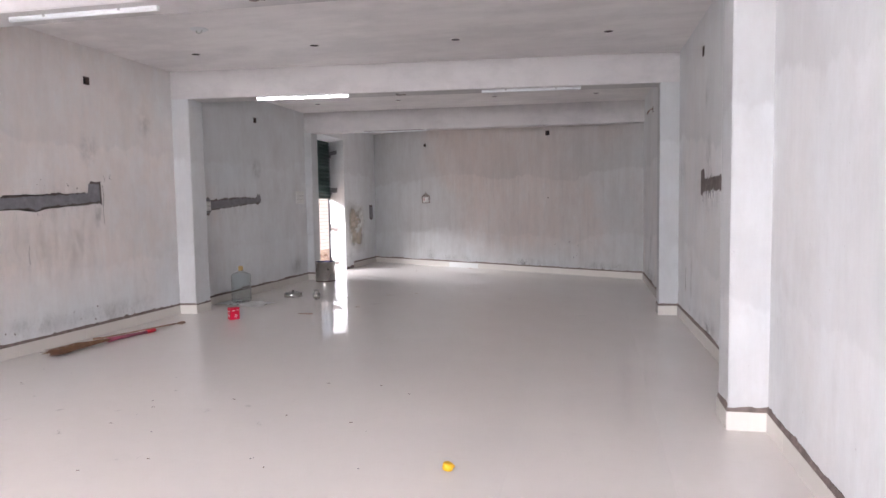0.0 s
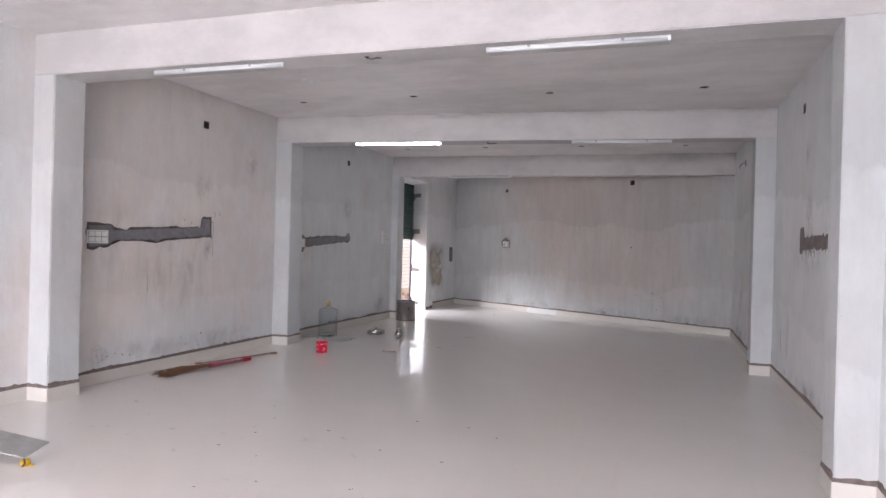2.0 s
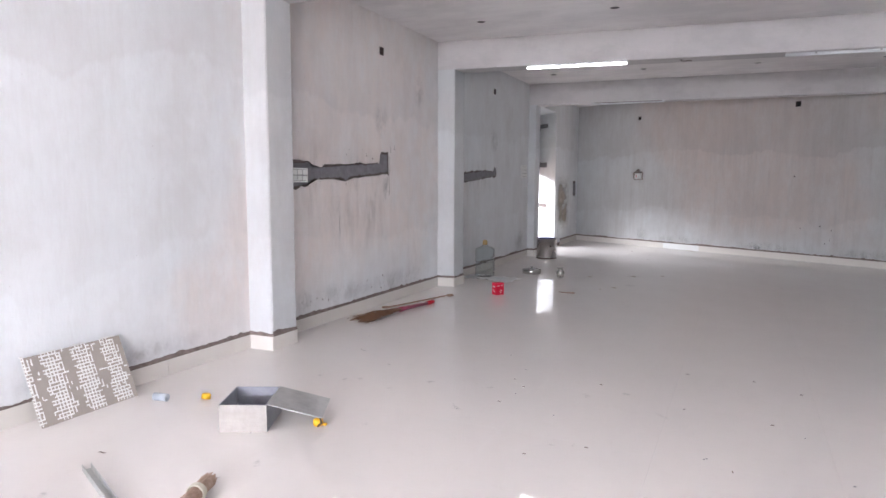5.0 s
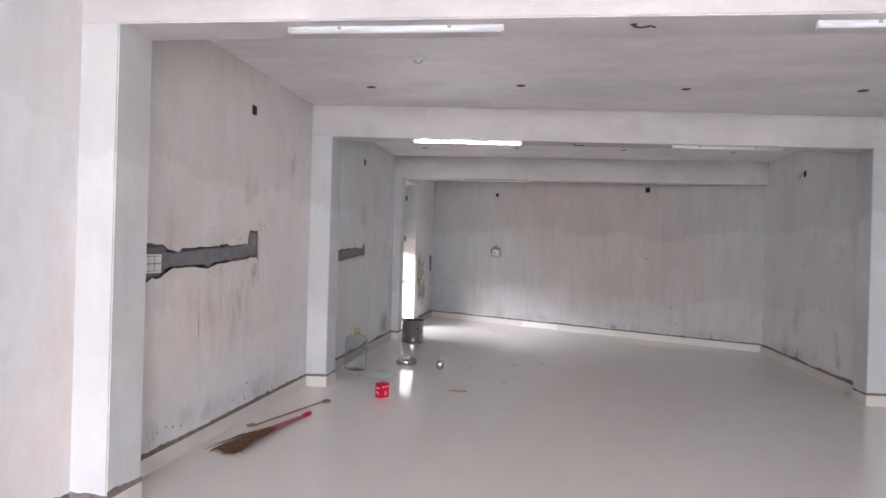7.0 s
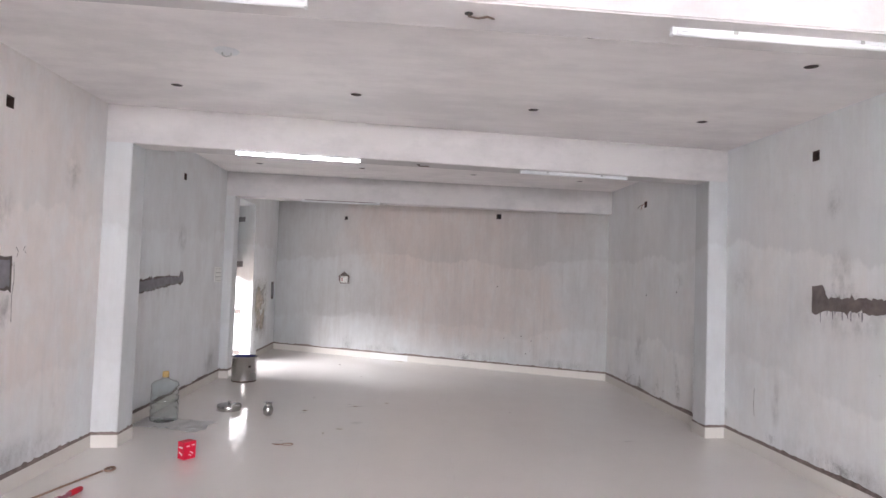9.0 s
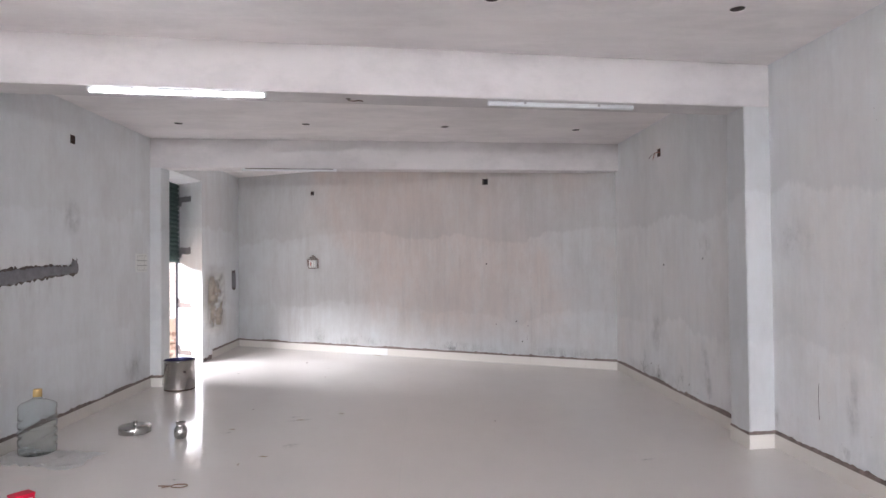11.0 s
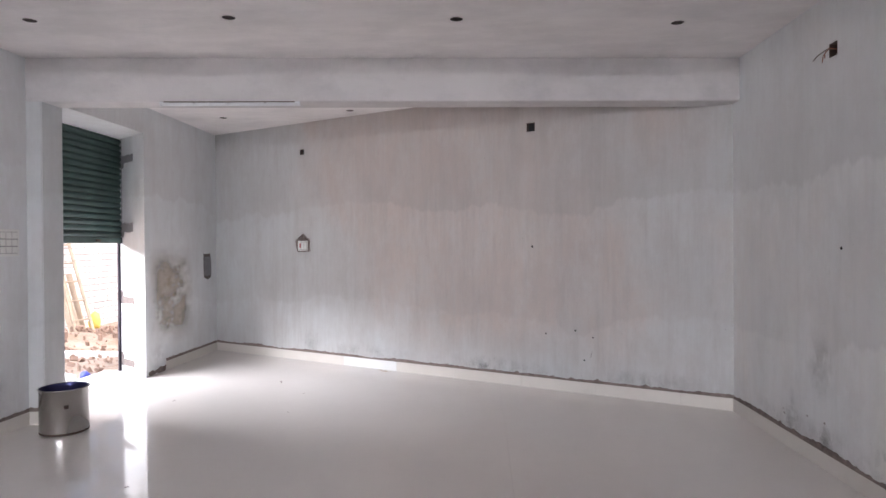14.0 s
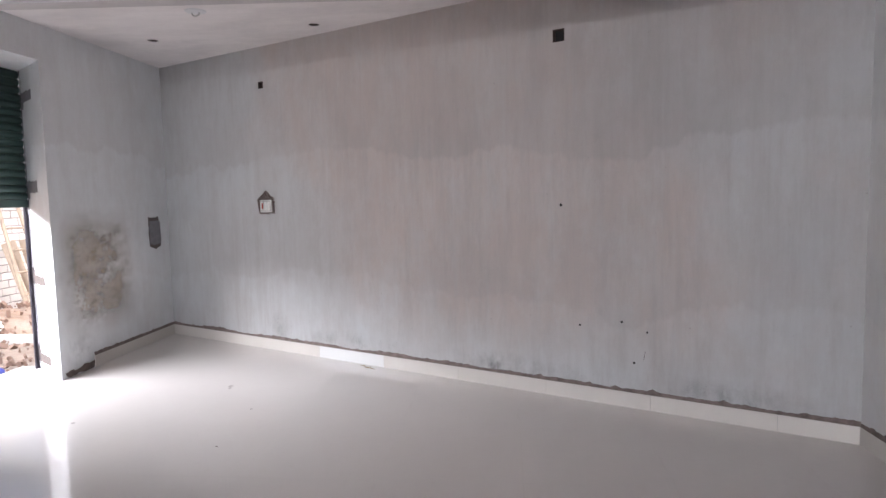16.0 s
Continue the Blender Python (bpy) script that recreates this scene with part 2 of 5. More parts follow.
M_STRAW = Mat("grass_broom_straw", 0.8)
M_STRAW.colour(M_STRAW.mix(M_STRAW.noise(30, (1, 1, 1), 3, 0.6, 0.3, 0.7), (0.21, 0.105, 0.05), (0.11, 0.055, 0.03)))
M_STRAW = M_STRAW.m
M_PINK = plain("pink_sleeve", (0.42, 0.09, 0.15), 0.4, 0, 0.2)
M_REDPL = plain("red_plastic_cap", (0.50, 0.015, 0.03), 0.35)
M_TIE = plain("pale_binding", (0.62, 0.58, 0.48), 0.7)
M_ROD = plain("dark_iron_rod", (0.12, 0.08, 0.06), 0.6, 0.5, 0.3)
M_GRIP = plain("brown_wound_cord", (0.34, 0.22, 0.16), 0.8, 0, 0.3)
M_TILEBACK = plain("unglazed_tile_back", (0.40, 0.35, 0.31), 0.85, 0, 0.15, 10)
M_ADHESIVE = plain("white_tile_adhesive", (0.86, 0.85, 0.84), 0.85, 0, 0.12, 20, 0.4)
M_WOOD = plain("grey_timber", (0.36, 0.29, 0.22), 0.8, 0, 0.35, 10, 0.4)
M_PALEWOOD = plain("pale_sawn_timber", (0.50, 0.41, 0.32), 0.8, 0, 0.25, 10, 0.3)
M_PLY = plain("plywood_edge", (0.42, 0.33, 0.23), 0.8, 0, 0.3, 12)
M_BRICKW = Mat("whitewashed_brick", 0.85)
M_BRICKW.colour(M_BRICKW.mix(M_BRICKW.random(), (0.60, 0.59, 0.585), (0.50, 0.485, 0.475)))
M_BRICKW = M_BRICKW.m
M_BRICKR = Mat("red_brick_rubble", 0.9)
M_BRICKR.colour(M_BRICKR.mix(M_BRICKR.random(), (0.20, 0.13, 0.10), (0.33, 0.29, 0.26)))
M_BRICKR = M_BRICKR.m
M_JOINT = plain("lime_joint", (0.22, 0.205, 0.20), 0.9, 0, 0.2, 14)
M_EARTH = Mat("rubble_earth", 0.95)
M_EARTH.colour(M_EARTH.mix(M_EARTH.noise(2.5, (1, 1, 1), 6, 0.7, 0.35, 0.65), (0.20, 0.135, 0.095), (0.29, 0.235, 0.195)))
M_EARTH.bump(M_EARTH.noise(14, (1, 1, 1), 5, 0.7, 0.2, 0.8), 0.6, 0.05)
M_EARTH = M_EARTH.m
M_CONC = plain("raw_concrete", (0.42, 0.41, 0.39), 0.9, 0, 0.2, 6, 0.4)
M_BLUE = plain("blue_printed_sack", (0.06, 0.08, 0.42), 0.6, 0, 0.3)
M_SACKW = plain("white_woven_sack", (0.75, 0.74, 0.74), 0.7, 0, 0.1)
M_SACKY = plain("yellow_sack", (0.70, 0.52, 0.12), 0.7, 0, 0.2)
M_OUTER = plain("outer_plaster", (0.55, 0.53, 0.50), 0.9, 0, 0.2, 3, 0.3)
M_LEAF = Mat("green_leaf", 0.6)
M_LEAF.colour(M_LEAF.mix(M_LEAF.t.nodes.new("ShaderNodeNewGeometry").outputs["Random Per Island"], (0.05, 0.11, 0.03), (0.12, 0.18, 0.05)))
M_LEAF = M_LEAF.m
M_WIRE = plain("copper_wire", (0.30, 0.10, 0.05), 0.5)



def stain_mat(name, c, scale, lo, hi, most, stretch=(1, 1, 1)):
    """A soiled film on plaster, torn by noise and fading to its rim."""
    m = Mat(name, 0.9, spec=0.2)
    n = m.noise(scale, stretch, 8, 0.75, lo, hi)
    rim = m.t.nodes.new("ShaderNodeVertexColor")
    rim.layer_name = "rim"
    a = m.math("MULTIPLY", n, rim.outputs[0])
    m.link(m.math("MULTIPLY", a, most), m.b.inputs["Alpha"])
    m.colour(m.mix(m.noise(scale * 2.3, (1, 1, 1), 4, 0.6, 0.3, 0.7), c, tuple(0.68 * x for x in c)))
    return m.m


M_DAMP = stain_mat("brown_damp", (0.52, 0.38, 0.25), 9.0, 0.48, 0.62, 0.55, (1, 0.55, 1.2))
M_DAMP_PALE = stain_mat("pale_damp", (0.66, 0.58, 0.49), 3.0, 0.30, 0.55, 0.65, (1, 0.7, 1.0))
M_RUSTRUN = stain_mat("rust_run", (0.62, 0.36, 0.21), 7.0, 0.42, 0.74, 0.32, (1, 1, 0.3))
M_SOIL = stain_mat("grey_soil", (0.30, 0.275, 0.26), 6.0, 0.42, 0.75, 0.5, (1, 1, 0.7))
M_DUST = stain_mat("floor_dust", (0.46, 0.39, 0.34), 16.0, 0.46, 0.62, 0.45)
M_TUBE = bpy.data.materials.new("lit_tube")
M_TUBE.use_nodes = True
M_TUBE.node_tree.nodes["Principled BSDF"].inputs["Emission Color"].default_value = (0.93, 0.97, 1.0, 1)
M_TUBE.node_tree.nodes["Principled BSDF"].inputs["Emission Strength"].default_value = 8.0

M_JAR = bpy.data.materials.new("clear_blue_pet")
M_JAR.use_nodes = True
_b = M_JAR.node_tree.nodes["Principled BSDF"]
_b.inputs["Base Color"].default_value = (0.90, 0.94, 0.945, 1)
_b.inputs["Transmission Weight"].default_value = 1.0
_b.inputs["Roughness"].default_value = 0.05
_b.inputs["IOR"].default_value = 1.36
M_FILM = bpy.data.materials.new("clear_plastic_film")
M_FILM.use_nodes = True
_b = M_FILM.node_tree.nodes["Principled BSDF"]
_b.inputs["Base Color"].default_value = (0.92, 0.93, 0.94, 1)
_b.inputs["Transmission Weight"].default_value = 0.85
_b.inputs["Roughness"].default_value = 0.3
_b.inputs["IOR"].default_value = 1.05


# ---- mesh helpers ----
def mesh_of(name, bm, mat):
    me = bpy.data.meshes.new(name)
    bmesh.ops.recalc_face_normals(bm, faces=bm.faces)
    bm.to_mesh(me)
    bm.free()
    if mat:
        me.materials.append(mat)
    return me


def smooth(ob, on=True):
    for p in ob.data.polygons:
        p.use_smooth = on
    return ob


def part(name, bm, material, parent=None, label=""):
    ob = new(name, mesh_of(name, bm, material))
    ob.parent = parent
    if label:
        ob["label"] = label
    return ob


def thing(name, m, label, category, group="", kind=""):
    ob = new(name)
    ob.empty_display_size = 0.05
    ob.matrix_world = m
    return tagged(ob, label, category, group, kind)


def box(bm, lo, hi, m=None):
    co = [(x, y, z) for z in (lo[2], hi[2]) for x, y in ((lo[0], lo[1]), (hi[0], lo[1]), (hi[0], hi[1]), (lo[0], hi[1]))]
    v = [bm.verts.new(m @ Vector(c) if m else c) for c in co]
    for f in ((3, 2, 1, 0), (4, 5, 6, 7), (0, 1, 5, 4), (1, 2, 6, 5), (2, 3, 7, 6), (3, 0, 4, 7)):
        bm.faces.new([v[i] for i in f])
    return bm


def boxed(lo, hi, bevel=0.0, seg=2, m=None):
    bm = box(bmesh.new(), lo, hi, m)
    if bevel:
        bmesh.ops.bevel(bm, geom=bm.edges[:], offset=bevel, segments=seg, affect="EDGES", profile=0.5)
    return bm


def prism(poly, z0, z1, bm=None):
    bm = bm or bmesh.new()
    a = [bm.verts.new((x, y, z0)) for x, y in poly]
    b = [bm.verts.new((x, y, z1)) for x, y in poly]
    bm.faces.new(a[::-1])
    bm.faces.new(b)
    for i in range(len(poly)):
        j = (i + 1) % len(poly)
        bm.faces.new((a[i], a[j], b[j], b[i]))
    return bm


def lathe(profile, n=32, bm=None, m=None):
    """A turned shape: (radius, height) from the bottom up."""
    bm = bm or bmesh.new()
    rings = []
    for r, z in profile:
        if r < 1e-5:
            co = Vector((0, 0, z))
            rings.append([bm.verts.new(m @ co if m else co)])
        else:
            ring = []
            for k in range(n):
                co = Vector((r * math.cos(2 * math.pi * k / n), r * math.sin(2 * math.pi * k / n), z))
                ring.append(bm.verts.new(m @ co if m else co))
            rings.append(ring)
    for a, b in zip(rings, rings[1:]):
        for k in range(n):
            f = [a[k % len(a)], a[(k + 1) % len(a)], b[(k + 1) % len(b)], b[k % len(b)]]
            f = list(dict.fromkeys(f))
            if len(f) > 2:
                bm.faces.new(f)
    return bm


def rod(bm, pts, r, n=8):
    """A round bar along points."""
    rings = []
    pts = [Vector(p) for p in pts]
    for i, p in enumerate(pts):
        d = (pts[min(i + 1, len(pts) - 1)] - pts[max(i - 1, 0)]).normalized()
        u = d.orthogonal().normalized() if not rings else (u - d * u.dot(d)).normalized()
        w = d.cross(u)
        rr = r[i] if isinstance(r, (list, tuple)) else r
        rings.append([bm.verts.new(p + rr * (math.cos(2 * math.pi * k / n) * u + math.sin(2 * math.pi * k / n) * w)) for k in range(n)])
    for a, b in zip(rings, rings[1:]):
        for k in range(n):
            bm.faces.new((a[k], a[(k + 1) % n], b[(k + 1) % n], b[k]))
    bm.faces.new(rings[0][::-1])
    bm.faces.new(rings[-1])
    return bm


def cut(ob, cutters):
    """Openings and recesses, cut out of a mesh for good."""
    tool_mesh = bpy.data.meshes.new("tool")
    bm = bmesh.new()
    for c in cutters:
        me = mesh_of("tool", c, None)
        bm.from_mesh(me)
        bpy.data.meshes.remove(me)
    bm.to_mesh(tool_mesh)
    bm.free()
    tool = new("tool", tool_mesh)
    mod = ob.modifiers.new("cut", "BOOLEAN")
    mod.object, mod.operation, mod.solver = tool, "DIFFERENCE", "EXACT"
    bpy.context.view_layer.update()
    dg = bpy.context.evaluated_depsgraph_get()
    me = bpy.data.meshes.new_from_object(ob.evaluated_get(dg))
    ob.modifiers.clear()
    ob.data = me
    bpy.data.objects.remove(tool)
    bpy.data.meshes.remove(tool_mesh)
    return ob


def wall_frame(origin, along, inward):
    """Local x runs along a wall, local y out of it into the room, z up."""
    ax, iy = Vector((*along, 0)).normalized(), Vector((*inward, 0)).normalized()
    return Matrix(((ax.x, iy.x, 0, origin[0]), (ax.y, iy.y, 0, origin[1]), (0, 0, 1, origin[2]), (0, 0, 0, 1)))


# ---- plan ----
CEIL, SOFFIT = 3.085, 2.74
XL = -4.45
FRONT = -7.6


def x_right(y):
    if y > 8.05:
        return 1.621 - 0.011 * (y - 8.9)
    return 1.76 if y < 3.95 else 1.775 - 0.022 * (y - 6.2)


def y_end(x):
    return 13.874 - 0.5187 * (x + 2.958)


END_L = (XL, y_end(XL))
XR_END = 1.592
END_R = (XR_END, y_end(XR_END))
END_DIR = Vector((1, -0.5187, 0)).normalized()
END_IN = Vector((-0.5187, -1, 0)).normalized()


def left_at(y, z=0.0):
    return wall_frame((XL, y, z), (0, -1), (1, 0))


def right_at(y, z=0.0):
    s = -0.011 if y > 8.05 else -0.022
    return wall_frame((x_right(y), y, z), (s, 1), (-1, s))


def end_at(x, z=0.0):
    return wall_frame((x, y_end(x), z), (-END_DIR.x, -END_DIR.y), (END_IN.x, END_IN.y))


# near faces of the three beams: y at XL, slope, depth, soffit height
BEAMS = [(3.62, 0.050, 0.30, SOFFIT), (7.09, 0.132, 0.31, SOFFIT), (10.86, 0.085, 0.27, 2.72)]
PROUD = (0.22, 0.22, 0.13)


def beam_y(i, x):
    return BEAMS[i][0] + BEAMS[i][1] * (x - XL)


# ---- floor, ceiling, walls ----
floor = tagged(part("floor", prism([(-5.02, FRONT - 0.4), (2.3, FRONT - 0.4), (2.3, 11.0), (1.9, 12.0), (-4.5, 15.2), (-5.02, 15.2)], -0.25, -0.004), M_GROUT),
               "polished cream vitrified tile floor with dust and scraps", "floor", kind="structure")

ceiling = part("ceiling", prism([(-5.0, FRONT - 0.3), (2.2, FRONT - 0.3), (2.2, 11.4), (-4.5, 15.2), (-5.0, 15.2)], CEIL, CEIL + 0.18), M_CEIL)
tagged(ceiling, "pinkish white painted concrete slab ceiling with round cut-outs", "ceiling", kind="structure")
LIGHT_HOLES = [(-3.59, 6.39), (-2.16, 6.42), (-0.65, 6.63), (0.91, 6.77),
               (-3.60, 4.66), (-2.12, 4.74), (-0.63, 4.93), (0.93, 5.25),
               (-3.83, 8.82), (-2.34, 8.77), (-0.75, 8.88), (0.90, 9.12),
               (-3.78, 10.02), (-2.38, 10.08), (-0.80, 10.24), (0.79, 10.44),
               (-3.83, 13.45), (-2.18, 13.18)]
cut(ceiling, [lathe([(0, CEIL - 0.05), (0.045, CEIL - 0.05), (0.045, CEIL + 0.12), (0, CEIL + 0.12)], 20, m=Matrix.Translation((x, y, 0))) for x, y in LIGHT_HOLES])

DOOR_Z = 2.78
wall_west = part("wall_west", boxed((-5.0, FRONT, -0.25), (XL, END_L[1] + 0.45, CEIL)), M_WALL_L)
tagged(wall_west, "streaky bluish white primed plaster wall with doorway", "wall", kind="structure")
LEFT_HOLES = [(5.71, 2.72), (9.12, 2.735)]
cut(wall_west, [prism([(-4.3, 11.14), (-4.3, 12.60), (XL - 0.02, 12.73), (-5.0, 13.14), (-5.2, 13.14), (-5.2, 11.14)], -0.02, DOOR_Z)]
    + [boxed((XL - 0.06, y - 0.042, z - 0.042), (XL + 0.1, y + 0.042, z + 0.042)) for y, z in LEFT_HOLES])

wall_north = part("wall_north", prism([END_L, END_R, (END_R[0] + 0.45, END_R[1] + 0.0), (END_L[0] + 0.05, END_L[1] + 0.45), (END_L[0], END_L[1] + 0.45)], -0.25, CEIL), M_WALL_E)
tagged(wall_north, "oblique end wall, blotchy grey and beige primed plaster, darkened in place of shade", "wall", kind="structure")
END_HOLES = [(-2.96, 2.708, 0.035), (-0.118, 2.709, 0.046)]
cut(wall_north, [boxed((-s, -0.06, -s), (s, 0.1, s), m=end_at(x, z)) for x, z, s in END_HOLES])

wall_east = part("wall_east", prism([(x_right(FRONT), FRONT), (2.1, FRONT), (END_R[0] + 0.25, END_R[1]), END_R, (x_right(8.06), 8.06), (x_right(8.04), 8.04), (x_right(3.96), 3.96), (1.76, 3.95)], -0.25, CEIL), M_WALL_R)
tagged(wall_east, "bluish grey primed plaster wall with drips and smudges", "wall", kind="structure")
RIGHT_HOLES = [(6.46, 2.757), (9.945, 2.72)]
cut(wall_east, [boxed((-0.045, -0.06, -0.045), (0.045, 0.1, 0.045), m=right_at(y, z)) for y, z in RIGHT_HOLES])

# Unseen front wall; its distance and opening are set for the light falloff.
wall_south = part("wall_south", boxed((-4.9, FRONT - 0.25, -0.25), (2.3, FRONT, CEIL)), M_WALL_L)
tagged(wall_south, "unseen front wall with a wide shop opening, placed to shape the daylight", "wall", kind="structure")
cut(wall_south, [boxed((-4.05, FRONT - 0.6, -0.02), (1.35, FRONT + 0.3, 2.35))])

for i, (y0, s, d, zb) in enumerate(BEAMS):
    xa, xb = XL - 0.02, x_right(y0 + 0.5) + 0.02
    poly = [(xa, beam_y(i, xa)), (xb, beam_y(i, xb)), (xb, beam_y(i, xb) + d), (xa, beam_y(i, xa) + d)]
    bm = prism(poly, zb, CEIL)
    bmesh.ops.bevel(bm, geom=[e for e in bm.edges if all(abs(v.co.z - zb) < 1e-4 for v in e.verts) and abs(e.verts[0].co.x - e.verts[1].co.x) > 1], offset=0.008, segments=2, affect="EDGES")
    tagged(part("beam_%d" % (i + 1), bm, M_BEAM), "broad white painted concrete ceiling beam, colour darkened against the front light", "beam", "ceiling beams", "structure")
    for side in (0, 1):
        if side == 0:
            a, b = XL - 0.02, XL + PROUD[i]
        else:
            b = x_right(beam_y(i, 1.7)) + 0.02
            a = b - 0.02 - PROUD[i]
            if i == 2:
                continue
        poly = [(a, beam_y(i, a)), (b, beam_y(i, b)), (b, beam_y(i, b) + d), (a, beam_y(i, a) + d)]
        bm = prism(poly, -0.01, zb)
        bmesh.ops.bevel(bm, geom=[e for e in bm.edges if abs(e.verts[0].co.z - e.verts[1].co.z) > 1], offset=0.007, segments=2, affect="EDGES")
        tagged(part("pilaster", bm, M_COLUMN), "white primed square pilaster carrying a ceiling beam, colour darkened against the front light", "pilaster", "wall pilasters", "structure")


# ---- ceiling and wall fixtures ----
def downlight_cutout(x, y):
    t = thing("downlight_cutout", Matrix.Translation((x, y, CEIL)), "round empty downlight cut-out in the ceiling", "light cutout", "downlight cut-outs")
    part("rim", lathe([(0.045, 0.004), (0.049, -0.003), (0.056, -0.004), (0.059, 0.001)], 20), M_CEIL, t)
    part("recess", lathe([(0.0445, 0.0), (0.044, 0.07), (0, 0.07)], 20), M_RECESS, t, "cup lining painted dark as the shade of the void")


for x, y in LIGHT_HOLES:
    downlight_cutout(x, y)


def batten_light(m, lit):
    t = thing("tube_light", m, "lit white fluorescent tube batten under a beam" if lit else "unlit white tube light batten under a beam", "tube light", "batten tube lights")
    part("housing", boxed((-0.58, -0.019, -0.014), (0.58, 0.019, 0.0), 0.003), M_BATTEN, t)
    for s in (-1, 1):
        part("end_cap", boxed((s * 0.583 - 0.008, -0.018, -0.034), (s * 0.583 + 0.008, 0.018, 0.001), 0.004), M_BATTEN, t)
        part("clip", boxed((s * 0.30 - 0.010, -0.021, -0.016), (s * 0.30 + 0.010, 0.021, 0.0), 0.002), M_GREYPL, t, "small steel clip")
    bm = bmesh.new()
    rod(bm, [(-0.575, 0, -0.018), (0.575, 0, -0.018)], 0.018 if lit else 0.0155, 14)
    smooth(part("tube", bm, M_TUBE if lit else M_BATTEN, t, "glowing glass tube" if lit else "white diffuser tube"))
    return t


def under_beam(i, x, off):
    return pose(x, beam_y(i, x) + off, BEAMS[i][3], 0, 0, math.degrees(math.atan(BEAMS[i][1])))


batten_light(under_beam(0, -2.72, 0.11), False)
batten_light(under_beam(0, 0.02, 0.11), False)
batten_light(under_beam(1, -2.77, 0.05), True)
batten_light(under_beam(1, 0.02, 0.10), False)
last = batten_light(under_beam(2, -2.76, 0.03), False)
# Dark rod added to draw the shadow gap beside the batten; no real cable.
bm = bmesh.new()
rod(bm, [(-0.55, -0.026, -0.005), (0.0, -0.027, -0.006), (0.55, -0.026, -0.005)], 0.0045, 6)
part("cable", bm, M_ROD, last, "thin dark rod standing for the shadow gap along the batten")


def fan_hook_box(m, label):
    t = thing("fan_hook", m, label, "fan hook")
    part("plate", lathe([(0, -0.012), (0.035, -0.012), (0.075, -0.008), (0.085, 0.0)], 24), M_BATTEN, t)
    bm = bmesh.new()
    rod(bm, [(-0.03, 0, -0.01), (-0.028, 0, -0.03), (0, 0, -0.04), (0.028, 0, -0.03), (0.03, 0, -0.01)], 0.005, 8)
    part("hook", bm, M_ALU, t)


fan_hook_box(pose(-2.95, 5.52, CEIL), "white round ceiling plate with a small hook")
fan_hook_box(pose(-2.99, 12.62, CEIL), "white round ceiling plate with a small hook")
fan_hook_box(pose(-1.52, 9.0, CEIL), "white round ceiling plate with a small hook")


def soffit_wire(m):
    t = thing("wire_stub", m, "short dark wire stub poking from a beam soffit", "wire")
    bm = bmesh.new()
    rod(bm, [(-0.02, 0, 0.01), (-0.02, 0, -0.012), (0.02, 0.006, -0.016), (0.06, -0.006, -0.012), (0.09, 0.004, -0.015)], 0.005, 6)
    part("wire", bm, M_ROD, t)
    part("hole", lathe([(0, -0.002), (0.018, -0.002), (0.02, 0.002)], 12, m=Matrix.Translation((-0.02, 0, 0))), M_HOLE_SHADE, t)


soffit_wire(under_beam(0, -1.44, 0.12))
soffit_wire(under_beam(1, -1.60, 0.15))


def junction_box(m, s, wires=False):
    t = thing("junction_box", m, "open rusty junction box with loose wires in the wall" if wires else "empty dark junction box sunk in the wall", "junction box", "wall junction boxes")
    bm = bmesh.new()
    for lo, hi in (((-s, -0.055, -s), (s, -0.052, s)), ((-s, -0.052, -s), (-s + 0.003, 0.002, s)), ((s - 0.003, -0.052, -s), (s, 0.002, s)),
                   ((-s + 0.003, -0.052, -s), (s - 0.003, 0.002, -s + 0.003)), ((-s + 0.003, -0.052, s - 0.003), (s - 0.003, 0.002, s))):
        box(bm, lo, hi)
    part("box_shell", bm, M_RUST, t)
    part("bottom", boxed((-s + 0.003, -0.050, -s + 0.003), (s - 0.003, -0.046, s - 0.003)), M_HOLE_SHADE, t, "near-black plate painted as the shade inside the box")
    if wires:
        for k, (dx, dz) in enumerate(((0.09, -0.05), (-0.02, -0.09), (-0.05, -0.07))):
            bm = bmesh.new()
            rod(bm, [(0, -0.04, 0), (dx * 0.2, 0.03, 0.005), (dx * 0.6, 0.07, dz * 0.5), (dx, 0.08, dz)], 0.003, 6)
            part("wire", bm, M_WIRE if k else M_ROD, t)


for y, z in LEFT_HOLES:
    junction_box(left_at(y, z), 0.041)
for x, z, s in END_HOLES:
    junction_box(end_at(x, z), s - 0.001)
junction_box(right_at(*RIGHT_HOLES[0]), 0.044)
junction_box(right_at(*RIGHT_HOLES[1]), 0.044, True)


def ragged(name, m, points, depth, mat, label, category, seed, group="", rough=0.008, step=0.03, kind=""):
    """A flat fill with a torn outline, lying proud on a wall; points run round it in wall coordinates."""
    rng = random.Random(seed)
    out = []
    for (ax, az), (bx, bz) in zip(points, points[1:] + points[:1]):
        n = max(1, int(math.hypot(bx - ax, bz - az) / step))
        for k in range(n):
            f = k / n
            out.append((ax + (bx - ax) * f + rng.gauss(0, rough), az + (bz - az) * f + rng.gauss(0, rough)))
    bm = bmesh.new()
    a = [bm.verts.new((x, 0.0, z)) for x, z in out]
    b = [bm.verts.new((x * 1.0, depth, z)) for x, z in out]
    bm.faces.new(b)
    for i in range(len(out)):
        j = (i + 1) % len(out)
        bm.faces.new((a[i], a[j], b[j], b[i]))
    bmesh.ops.triangulate(bm, faces=[f for f in bm.faces if len(f.verts) > 4])
    ob = part(name, bm, mat)
    ob.matrix_world = m
    return tagged(ob, label, category, group, kind)


